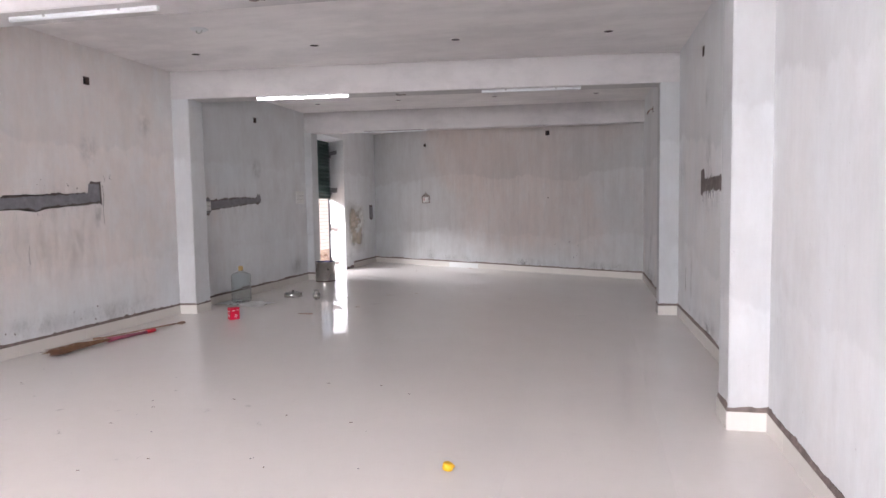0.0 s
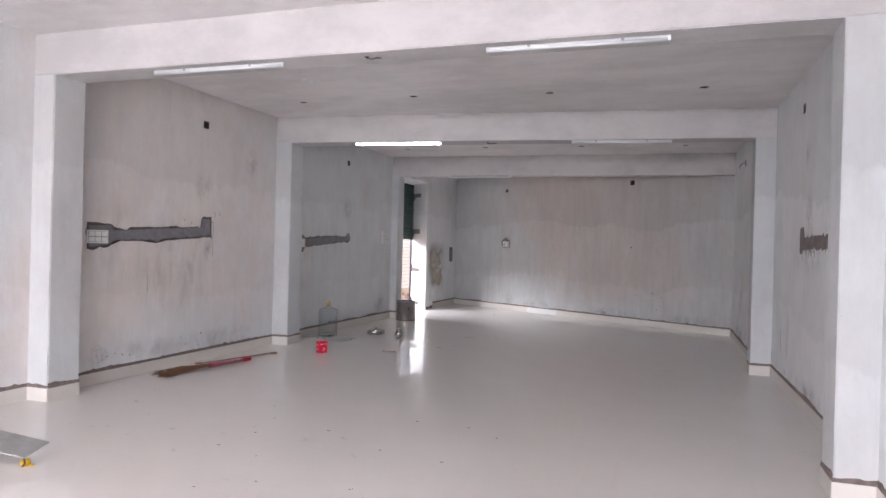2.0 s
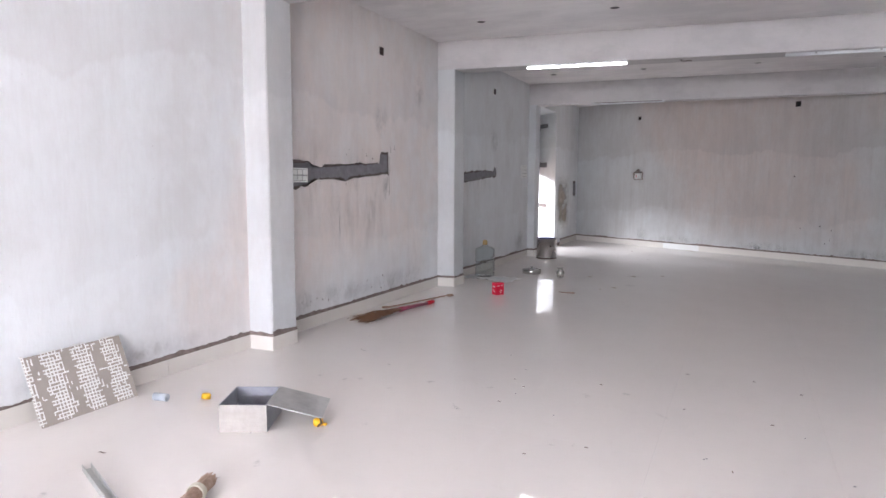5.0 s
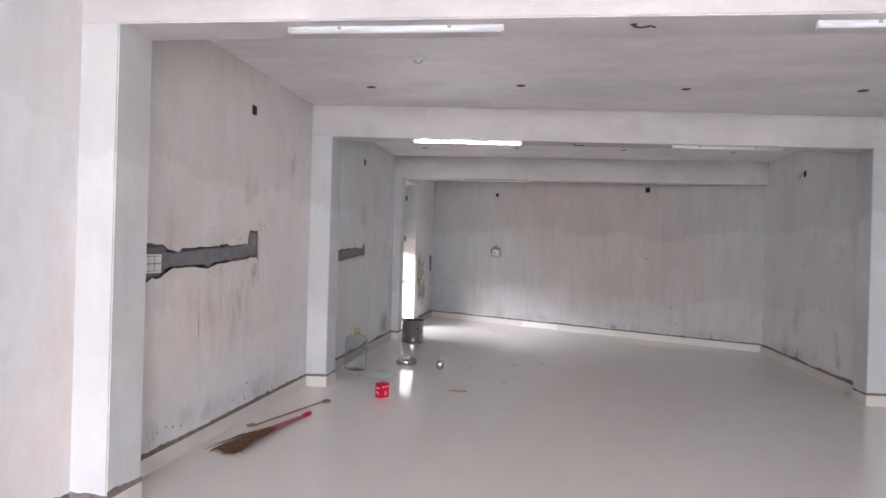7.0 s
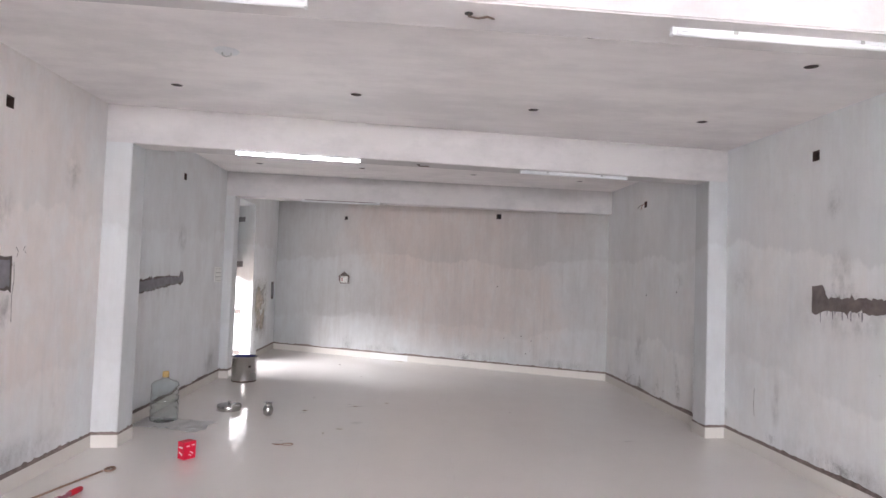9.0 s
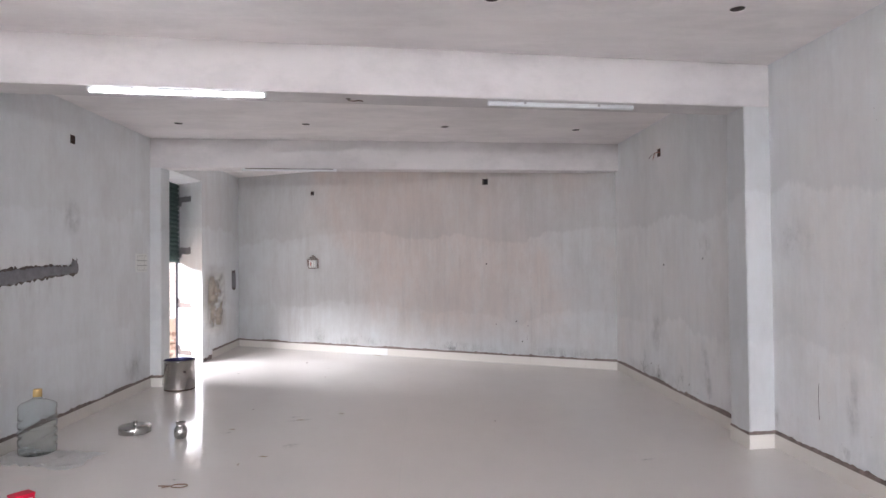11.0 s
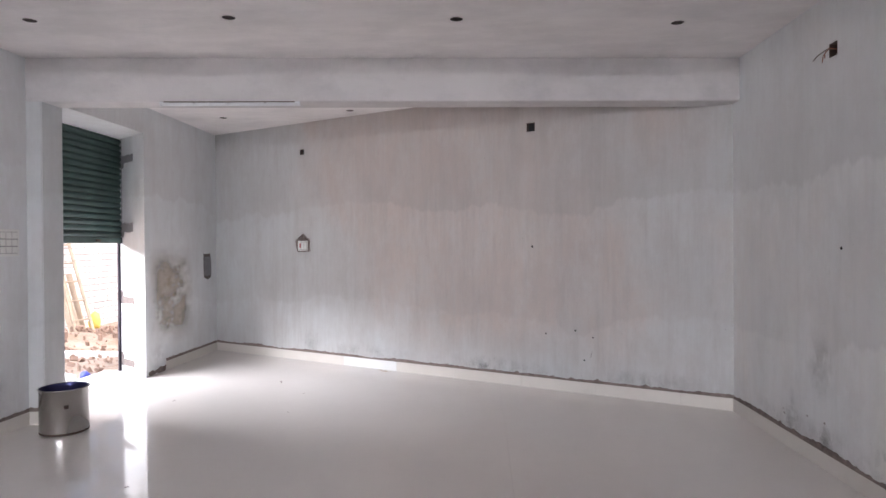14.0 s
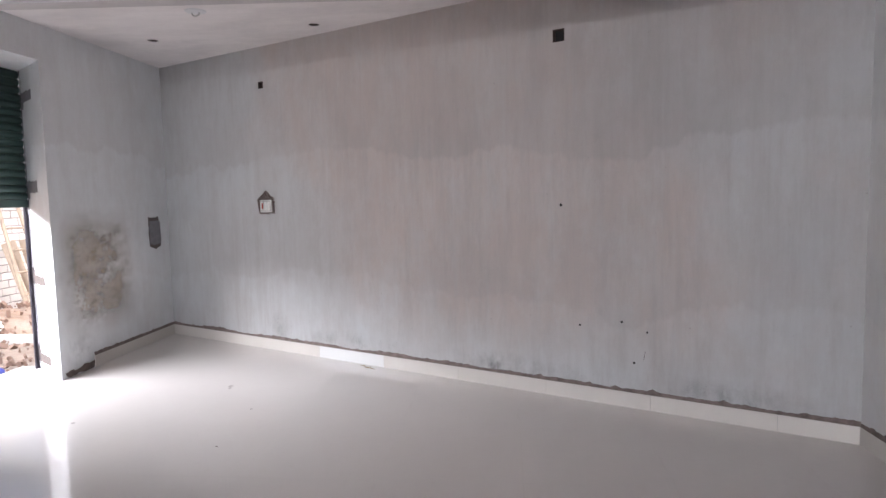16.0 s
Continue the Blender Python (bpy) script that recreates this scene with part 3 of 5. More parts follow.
def switch_board(m, w, h, rows, cols, label, frame_gap=0.012):
    t = thing("switch_board", m, label, "switch", "wall switch boards")
    part("plate", boxed((-w / 2, 0, -h / 2), (w / 2, 0.012, h / 2), 0.004), M_PLASTIC, t)
    iw, ih = (w - 2 * frame_gap) / cols, (h - 2 * frame_gap) / rows
    part("gap", boxed((-w / 2 + frame_gap, 0.011, -h / 2 + frame_gap), (w / 2 - frame_gap, 0.0135, h / 2 - frame_gap)), M_GREYPL, t, "grey gap between the switches")
    for r in range(rows):
        for c in range(cols):
            x0, z0 = -w / 2 + frame_gap + c * iw, -h / 2 + frame_gap + r * ih
            part("switch", boxed((x0 + 0.004, 0.012, z0 + 0.004), (x0 + iw - 0.004, 0.017, z0 + ih - 0.004), 0.002), M_PLASTIC, t)
    return t


# chases filled with cement on the west wall (wall x runs towards the street)
def left_fill(y0, pts, mat, label, seed, depth=0.004):
    ob = ragged("cement_patch", left_at(y0, 0), [(-(y - y0), z) for y, z in pts], depth, mat, label, "cement patch", seed, "cement patches")
    ya, yb = min(p[0] for p in pts), max(p[0] for p in pts)
    inner = []
    for y, z in pts:
        near = [q[1] for q in pts if abs(q[0] - y) < 0.45]
        zc = (min(near) + max(near)) / 2
        inner.append((-(0.5 * (ya + yb) + 0.982 * (y - 0.5 * (ya + yb)) - y0), zc + 0.80 * (z - zc)))
    fill = ragged("trowelled_fill", Matrix.Identity(4), inner, depth + 0.003, M_CEMENT_L, "paler trowelled middle of the fill", "cement patch", seed + 1, rough=0.005)
    del fill["category"]
    fill.parent = ob
    return ob


left_fill(5.0, [(4.16, 1.52), (4.42, 1.53), (4.46, 1.48), (5.2, 1.525), (5.66, 1.53), (5.68, 1.655), (5.82, 1.66), (5.83, 1.425), (5.1, 1.385), (5.0, 1.345), (4.9, 1.375), (4.45, 1.36), (4.40, 1.30), (4.16, 1.27)],
          M_CEMENT, "grey cement filled cable chase on the wall", 3)
switch_board(left_at(4.27, 1.395) @ Matrix.Translation((0, 0.004, 0)), 0.235, 0.125, 2, 3, "white modular switch board set in a cement chase")
left_fill(8.4, [(7.70, 1.52), (7.80, 1.52), (7.83, 1.47), (8.5, 1.515), (9.10, 1.515), (9.12, 1.58), (9.20, 1.58), (9.21, 1.43), (8.7, 1.40), (8.2, 1.36), (7.86, 1.34), (7.80, 1.26), (7.70, 1.26)],
          M_CEMENT, "grey cement filled cable chase on the wall", 5)
switch_board(left_at(7.73, 1.39) @ Matrix.Translation((0, 0.004, 0)), 0.20, 0.125, 2, 3, "white modular switch board set in a cement chase")
switch_board(left_at(10.605, 1.534), 0.30, 0.22, 3, 4, "large white switch board with rows of switches", 0.022)
left_fill(14.3, [(14.23, 1.375), (14.44, 1.385), (14.46, 1.06), (14.36, 1.035), (14.24, 1.06)], M_CEMENT, "grey cement patch on the wall", 8)

# end wall switch in a broken out recess
ragged("broken_recess", end_at(-2.95, 0), [(-0.115, 1.415), (0.115, 1.41), (0.12, 1.575), (0.06, 1.60), (0.0, 1.655), (-0.06, 1.60), (-0.115, 1.575)], 0.003, M_MORTAR,
       "rough broken plaster round a switch", "broken plaster", 11, rough=0.006, step=0.02)
sw = switch_board(end_at(-2.95, 1.49) @ Matrix.Translation((0, 0.004, 0)), 0.165, 0.125, 1, 3, "small white switch board with a red rocker")
part("rocker", boxed((0.03, 0.015, -0.03), (0.05, 0.02, 0.03), 0.002), M_RED_SW, sw, "red indicator rocker")
ragged("hook_stub", end_at(0.07, 0), [(-0.012, 2.93), (0.012, 2.93), (0.014, 2.99), (-0.014, 2.99)], 0.02, M_ROD, "short dark bracket stub on the wall", "wall stub", 12, rough=0.002)


def plug_hole_disc(m, r):
    # A raised dark disc stands for the hole's shade; nothing is cut.
    ob = part("plug_hole_disc", lathe([(0, 0.002), (r * 0.7, 0.003), (r, 0.0)], 10, m=pose(0, 0, 0, -90)), M_HOLE_SHADE)
    ob.matrix_world = m
    tagged(ob, "small dark disc painted as the shade of a drilled hole", "drill hole", "drill holes")


for x, z, r in ((-0.109, 1.467, 0.012), (0.38, 0.33, 0.009), (0.30, 0.62, 0.010), (0.02, 0.57, 0.008), (0.46, 0.56, 0.008)):
    plug_hole_disc(end_at(x, z), r)
for y, z, r in ((9.862, 1.455, 0.012), (8.9, 1.52, 0.009)):
    plug_hole_disc(right_at(y, z), r)

# chase on the east wall, ending in drips
EZ = [(4.30, 1.56), (6.30, 1.555), (6.36, 1.64), (6.48, 1.64), (6.50, 1.42), (6.36, 1.42), (6.2, 1.445), (5.6, 1.44), (4.30, 1.44)]
ragged("cement_patch", right_at(5.4, 0), [(y - 5.4, z) for y, z in EZ], 0.004, M_CEMENT_R, "dark cement filled cable chase with drips", "cement patch", 21, "cement patches", rough=0.010)
rng = random.Random(4)
for k in range(10):
    y, ln = 6.44 - 0.06 * k + rng.uniform(-0.02, 0.02), rng.choice((0.03, 0.05, 0.07, 0.10))
    ragged("cement_drip", right_at(y, 0), [(-0.004, 1.445), (0.004, 1.445), (0.002, 1.445 - ln), (-0.002, 1.445 - ln)], 0.003, M_CEMENT_L, "thin cement run on the wall", "cement drip", 40 + k, "cement drips", rough=0.002)


# ---- doorway: shutter, guides, jamb patches ----
SH_X, SH_Y0, SH_Y1, SH_Z = -4.96, 11.15, 13.09, 1.535
shutter = thing("rolling_shutter", Matrix.Translation((SH_X, 0, 0)), "dark green steel rolling shutter, half raised", "rolling shutter")
n = 17
pitch = (DOOR_Z - SH_Z - 0.07) / n
slat = bmesh.new()
prof = [(0.0, 0.0), (0.010, 0.004), (0.019, pitch * 0.3), (0.021, pitch * 0.55), (0.014, pitch * 0.85), (0.002, pitch * 0.93), (0.0, pitch)]
va = [slat.verts.new((x, SH_Y0, z)) for x, z in prof]
vb = [slat.verts.new((x, SH_Y1, z)) for x, z in prof]
vc = [slat.verts.new((-0.006, SH_Y0, z)) for z in (0.0, pitch)]
vd = [slat.verts.new((-0.006, SH_Y1, z)) for z in (0.0, pitch)]
for a, b, c, d in zip(va, va[1:], vb, vb[1:]):
    slat.faces.new((a, b, d, c))
slat.faces.new((vc[0], vc[1], vd[1], vd[0]))
slat_mesh = mesh_of("slat", slat, M_SHUTTER)
for k in range(n):
    s = new("slat", slat_mesh)
    s.parent = shutter
    s.location = (0, 0, SH_Z + 0.07 + k * pitch)
part("bottom_rail", boxed((-0.015, SH_Y0, SH_Z), (0.022, SH_Y1, SH_Z + 0.07), 0.004), M_SHUTTER, shutter, "flat green bottom rail")
part("lock", boxed((0.022, 12.58, SH_Z + 0.02), (0.035, 12.66, SH_Z + 0.045), 0.003), M_ROD, shutter, "small lock hasp")
for y in (SH_Y0 - 0.01, SH_Y1 + 0.012):
    bm = bmesh.new()
    for lo, hi in (((-0.03, -0.012, 0), (-0.024, 0.03, DOOR_Z)), ((0.026, -0.012, 0), (0.032, 0.03, DOOR_Z)), ((-0.024, 0.024, 0), (0.026, 0.03, DOOR_Z))):
        box(bm, lo, hi)
    g = part("guide", bm, M_GUIDE, shutter, "dark steel guide channel")
    g.location = (0, y - 0.01, 0)

JDIR = Vector((-5.0 - XL + 0.02, 13.14 - 12.73, 0)).normalized()
JIN = Vector((-JDIR.y, JDIR.x, 0))
if JIN.y > 0:
    JIN = -JIN


def jamb_at(u, z):
    o = Vector((XL - 0.02, 12.73, 0)) + JDIR * u
    ax = JIN.cross(Vector((0, 0, 1)))
    return wall_frame((o.x, o.y, z), (ax.x, ax.y), (JIN.x, JIN.y))


for k, (z, w, h) in enumerate(((2.53, 0.36, 0.085), (1.72, 0.34, 0.10), (0.86, 0.36, 0.085), (0.12, 0.36, 0.085))):
    s = 1 if (jamb_at(0.5, 0) @ Vector((1, 0, 0)) - jamb_at(0.5, 0).translation).dot(JDIR) > 0 else -1
    d = -1 if k < 2 else 1
    pts = [(0, -h / 2), (0, h / 2), (-s * w, h / 2), (-s * w, -h / 2), (-s * 0.1, -h / 2), (-s * 0.09, -h / 2 - 0.06), (-s * 0.0, -h / 2 - 0.05)] if k < 2 else \
        [(0, -h / 2), (0, h / 2 + 0.07), (-s * 0.06, h / 2 + 0.06), (-s * 0.07, h / 2), (-s * w, h / 2), (-s * w, -h / 2)]
    # The lower two take a darker fill to offset the lamp's glare there.
    ragged("cement_patch", jamb_at(0.62, z), pts, 0.004, M_CEMENT_L if k < 2 else M_CEMENT, "cement fill over a shutter guide bolt", "cement patch", 60 + k, "cement patches", rough=0.005, step=0.02)


def stain(m, w, h, mat, label, depth=0.003, square=False):
    """A thin soiled film on a wall; its rim fades out."""
    bm = bmesh.new()
    lay = bm.loops.layers.color.new("rim")
    k = 10
    grid = [[bm.verts.new((w * (i / k - 0.5), depth, h * (j / k - 0.5))) for j in range(k + 1)] for i in range(k + 1)]
    for i in range(k):
        for j in range(k):
            f = bm.faces.new((grid[i][j], grid[i + 1][j], grid[i + 1][j + 1], grid[i][j + 1]))
            for lp in f.loops:
                u, v = 2 * lp.vert.co.x / w, 2 * lp.vert.co.z / h
                r = max(0.0, 1 - (u * u + v * v)) ** 0.7
                if square:
                    r = max(0.0, 1 - u ** 4) * max(0.0, 1 - v ** 4)
                lp[lay] = (r, r, r, 1)
    wall = wall_west if m.translation.x < -4 else wall_north if abs(m.translation.y - y_end(m.translation.x)) < 0.01 else wall_east
    ob = part("stain", bm, mat, wall, label)
    ob.data.transform(m)
    ob.visible_shadow = False
    return ob


stain(left_at(13.33, 0.90), 1.17, 1.25, M_DAMP_PALE, "pale beige damp bloom on the plaster", 0.002, square=True)
stain(left_at(13.33, 0.90), 1.16, 1.15, M_DAMP, "brown damp stain flaking the plaster", square=True)
stain(left_at(12.98, 0.22), 0.5, 0.4, M_SOIL, "grey damp soiling low on the wall")
stain(left_at(4.45, 1.38), 0.9, 1.1, M_RUSTRUN, "faint rust runs round a switch board")
stain(left_at(5.2, 0.98), 1.8, 1.0, M_RUSTRUN, "faint brown runs down the plaster")
stain(left_at(5.3, 1.48), 1.1, 0.55, M_RUSTRUN, "faint rust runs under a cable chase")
stain(left_at(8.4, 1.40), 1.7, 0.7, M_RUSTRUN, "faint rust runs under a cable chase")
stain(end_at(-2.95, 1.5), 0.4, 0.5, M_RUSTRUN, "faint brown soiling round a switch")
stain(right_at(6.1, 1.42), 1.3, 0.5, M_SOIL, "dark runs under a cement chase")
stain(right_at(7.0, 0.55), 0.16, 0.7, M_SOIL, "dark upright smear on the wall")
stain(right_at(8.9, 0.5), 0.25, 0.6, M_SOIL, "dark upright smear on the wall")
stain(left_at(10.4, 0.30), 0.6, 0.5, M_SOIL, "grey soiling low on the wall")
stain(left_at(6.0, 0.22), 1.8, 0.30, M_SOIL, "splashes of mortar above the skirting")
stain(left_at(4.9, 0.25), 1.0, 0.3, M_SOIL, "splashes of mortar above the skirting")
stain(left_at(2.4, 0.2), 2.0, 0.25, M_SOIL, "splashes of mortar above the skirting")
for x, w in ((-2.0, 1.6), (-0.5, 1.8), (0.9, 1.4)):
    stain(end_at(x, 0.18), w, 0.24, M_SOIL, "splashes of mortar above the skirting")
stain(right_at(10.2, 0.18), 2.2, 0.26, M_SOIL, "splashes of mortar above the skirting")
stain(right_at(6.0, 0.20), 2.5, 0.26, M_SOIL, "splashes of mortar above the skirting")


def plaster_crack(m, pts, label="thin dark crack in the plaster"):
    bm = bmesh.new()
    rod(bm, [(x, 0.0, z) for x, z in pts], 0.0022, 4)
    ob = part("plaster_crack", bm, M_CEMENT)
    ob.matrix_world = m
    tagged(ob, label, "crack", "plaster cracks")


plaster_crack(left_at(5.86, 0), [(0, 1.62), (-0.012, 1.50), (0.004, 1.38), (-0.004, 1.20)])
plaster_crack(left_at(5.90, 0), [(0.03, 1.73), (0.0, 1.70), (0.012, 1.66)])
plaster_crack(left_at(5.98, 0), [(0.0, 1.74), (0.02, 1.71), (-0.01, 1.69)])
plaster_crack(left_at(4.9, 0), [(0.0, 1.02), (0.01, 0.93), (0.0, 0.84)])
plaster_crack(end_at(0.45, 0), [(0.0, 0.42), (0.012, 0.36)])
plaster_crack(right_at(7.35, 0), [(0.0, 0.62), (0.01, 0.48), (0.0, 0.36)])
rng = random.Random(55)
for k in range(36):
    # mortar splashes thrown up beside the chases and the skirting
    wall, u, z = rng.choice(((left_at, rng.uniform(4.4, 6.2), rng.uniform(0.18, 0.34)), (left_at, rng.uniform(4.5, 5.9), rng.choice((1.30, 1.62)) + rng.gauss(0, 0.03)), (left_at, rng.uniform(1.0, 3.4), rng.uniform(0.2, 0.6)), (right_at, rng.uniform(8.4, 11.0), rng.uniform(0.18, 0.3))))
    s = rng.uniform(0.003, 0.008)
    if wall is left_at and u < 3.5:
        continue
    ragged("mortar_splash", wall(u, 0), [(-s, z - s), (s, z - s * 0.7), (s * 0.8, z + s), (-s * 0.6, z + s)], 0.003, M_MORTAR, "small dark splash of mortar on the wall", "mortar splash", 300 + k, "mortar splashes", rough=0.003, step=0.006)


# ---- loose things ----
def cooking_pot(m):
    t = thing("cooking_pot", m, "large steel cooking pot with a rolled rim, standing on the floor", "pot")
    smooth(part("body", lathe([(0, 0.0), (0.165, 0.0), (0.176, 0.008), (0.178, 0.03), (0.178, 0.345), (0.186, 0.352), (0.188, 0.358), (0.184, 0.363), (0.176, 0.360)], 48), M_STEEL, t))
    smooth(part("lining", lathe([(0.176, 0.360), (0.173, 0.345), (0.172, 0.02), (0, 0.014)], 48), M_POT_IN, t, "inside coloured dark blue as a reflection"))
    # Dark ring draws the shadow line where the pot meets the floor.
    smooth(part("base_shadow_ring", lathe([(0.150, 0.0), (0.168, -0.0), (0.1785, 0.006), (0.1795, 0.016), (0.178, 0.020)], 48), M_ROD, t, "dark ring painted as the shadow line at the foot"))
    part("badge", boxed((-0.02, -0.181, 0.215), (0.012, -0.177, 0.24), 0.001), M_RUST, t, "small brown maker's mark")


cooking_pot(pose(-4.03, 10.70, 0, 0, 0, 40))


def pot_lid(m):
    t = thing("pot_lid", m, "round stepped steel pot lid lying on the floor", "pot lid")
    smooth(part("plate", lathe([(0, 0.0), (0.130, 0.0), (0.137, 0.004), (0.136, 0.058), (0.131, 0.064), (0.118, 0.065), (0.110, 0.069), (0.05, 0.076), (0, 0.078)], 40), M_STEEL, t))
    bm = bmesh.new()
    lathe([(0.012, 0.076), (0.010, 0.086), (0.020, 0.094), (0.021, 0.102), (0.012, 0.107), (0, 0.108)], 20, bm)
    smooth(part("knob", bm, M_STEEL, t, "small turned steel knob"))


pot_lid(pose(-3.69, 8.74, 0, 0, 0, 25))


def water_pot(m):
    t = thing("water_pot", m, "small round-bellied steel water pot with a flared neck", "water pot")
    smooth(part("body", lathe([(0, 0.0), (0.035, 0.0), (0.05, 0.015), (0.056, 0.05), (0.053, 0.085), (0.038, 0.108), (0.034, 0.120), (0.042, 0.138), (0.044, 0.141), (0.040, 0.141), (0.032, 0.12), (0.034, 0.105), (0.046, 0.08), (0.03, 0.012), (0, 0.01)], 32), M_STEEL, t))
    # Dark disc across the neck, painted as the shade inside.
    smooth(part("neck_shade", lathe([(0, 0.112), (0.0315, 0.114)], 24), M_HOLE_SHADE, t))


water_pot(pose(-3.20, 8.52, 0))


def water_jar(m):
    t = thing("water_jar", m, "empty clear twenty litre water jar with an ochre cap", "water jar")
    prof = [(0, 0.004), (0.12, 0.0), (0.138, 0.012), (0.140, 0.05), (0.122, 0.062), (0.122, 0.068), (0.140, 0.08), (0.140, 0.118), (0.120, 0.130), (0.120, 0.136), (0.140, 0.148), (0.140, 0.186), (0.120, 0.198), (0.120, 0.204), (0.140, 0.216), (0.140, 0.254), (0.120, 0.266), (0.120, 0.272), (0.140, 0.284), (0.132, 0.345), (0.141, 0.358), (0.135, 0.388), (0.112, 0.408), (0.06, 0.428), (0.034, 0.442), (0.030, 0.47)]
    ob = smooth(part("bottle", lathe(prof, 40), M_JAR, t))
    sol = ob.modifiers.new("wall", "SOLIDIFY")
    sol.thickness = 0.003
    smooth(part("cap", lathe([(0, 0.515), (0.026, 0.515), (0.033, 0.508), (0.034, 0.455), (0.031, 0.452)], 24), M_CAP, t, "ochre plastic cap"))


water_jar(pose(-4.21, 8.16, 0.004))

# crumpled film under the jar
rng = random.Random(12)
bm = bmesh.new()
nx, ny = 26, 16
grid = [[None] * ny for _ in range(nx)]
for i in range(nx):
    for j in range(ny):
        u, v = i / (nx - 1) - 0.5, j / (ny - 1) - 0.5
        p = Vector((u * 0.80, v * 0.42, 0))
        h = abs(noise.noise(p * 9)) * 0.035 + abs(noise.noise(p * 23)) * 0.012
        if (p - Vector((-0.08, 0.10, 0))).length < 0.19:
            h *= 0.02
        grid[i][j] = bm.verts.new((p.x + 0.05 * noise.noise(p * 6 + Vector((3, 1, 0))), p.y + 0.05 * noise.noise(p * 6), 0.003 + h))
for i in range(nx - 1):
    for j in range(ny - 1):
        bm.faces.new((grid[i][j], grid[i + 1][j], grid[i + 1][j + 1], grid[i][j + 1]))
film = part("plastic_film", bm, M_FILM)
film.matrix_world = pose(-4.06, 7.98, 0, 0, 0, -12)
tagged(film, "crumpled clear plastic film lying under the water jar", "plastic film")


def red_tin(m):
    t = thing("red_tin", m, "small red square tin with white print", "tin")
    part("body", boxed((-0.058, -0.045, 0.0), (0.058, 0.045, 0.135), 0.006), M_RED, t)
    part("lid", boxed((-0.060, -0.047, 0.133), (0.060, 0.047, 0.146), 0.004), M_RED, t)
    for k, (x, z, w, a) in enumerate(((-0.022, 0.112, 0.018, 0), (0.03, 0.115, 0.012, 0), (0.012, 0.055, 0.018, 35), (0.0, 0.035, 0.014, 25))):
        part("print", boxed((-w, -0.0475, -0.004), (w, -0.0445, 0.004), m=pose(x, 0, z, 0, a)), M_WHITE_INK, t, "white printed bar")
    for k, (y, z, w, a) in enumerate(((0.0, 0.10, 0.025, 0), (0.0, 0.05, 0.022, 30))):
        part("print", boxed((-0.0605, -w, -0.006), (-0.0575, w, 0.006), m=pose(0, y, z, a)), M_WHITE_INK, t, "white printed bar")


red_tin(pose(-3.515, 6.83, 0, 0, 0, 55))


def grass_broom(tip, end):
    a, b = Vector(tip), Vector(end)
    d = (b - a)
    m = Matrix.Translation(a) @ Matrix.Rotation(math.atan2(d.y, d.x), 4, "Z")
    ln = d.length
    t = thing("grass_broom", m, "soft grass broom with pink sleeve, lying on the floor", "broom")
    rng = random.Random(31)
    bm = bmesh.new()
    for k in range(150):
        w = rng.gauss(0, 0.055)
        z0 = rng.uniform(0.004, 0.03)
        st = rng.uniform(-0.05, 0.06)
        rod(bm, [(st, w * 1.15, z0), (0.30, w * 0.75, 0.02 + rng.uniform(0, 0.03)), (ln * 0.55, w * 0.14, 0.028 + rng.uniform(-0.012, 0.012))], [0.0018, 0.0028, 0.0022], 4)
    part("straw", bm, M_STRAW, t)
    bm = bmesh.new()
    rod(bm, [(ln * 0.50, 0, 0.026), (ln * 0.56, 0, 0.026), (ln * 0.92, 0, 0.022)], [0.026, 0.022, 0.017], 14)
    smooth(part("sleeve", bm, M_PINK, t, "pink plastic sleeve"))
    for k in range(3):
        part("print", boxed((ln * (0.68 + 0.07 * k), -0.010, 0.0385), (ln * (0.72 + 0.07 * k), 0.010, 0.0415)), M_WHITE_INK, t, "white printed bar")
    bm = bmesh.new()
    rod(bm, [(ln * 0.90, 0, 0.022), (ln * 0.99, 0, 0.022), (ln, 0, 0.022)], [0.021, 0.021, 0.015], 14)
    smooth(part("end_cap", bm, M_REDPL, t, "red plastic end cap"))


grass_broom((-4.17, 4.82, 0), (-3.96, 5.98, 0))

hook_rod = thing("hook_rod", Matrix.Identity(4), "thin rusty iron rod with a hooked end, lying on the floor", "iron rod")
bm = bmesh.new()
rod(bm, [(-4.30, 5.56, 0.010), (-4.335, 5.50, 0.010), (-4.315, 5.47, 0.010), (-4.28, 5.50, 0.010), (-4.02, 6.42, 0.010)], 0.008, 8)
part("bar", bm, M_GRIP, hook_rod)
bm = bmesh.new()
rod(bm, [(-4.02 + 0.034 - 0.034 * math.cos(a) * 1.0, 6.42 + 0.05 + 0.05 * math.sin(a), 0.010) for a in (-0.9, -0.2, 0.5, 1.2, 1.9, 2.6, 3.3, 4.0, 4.7, 5.3)], 0.009, 8)
smooth(part("eye", bm, M_GRIP, hook_rod, "brown bound eye at the rod's end"))


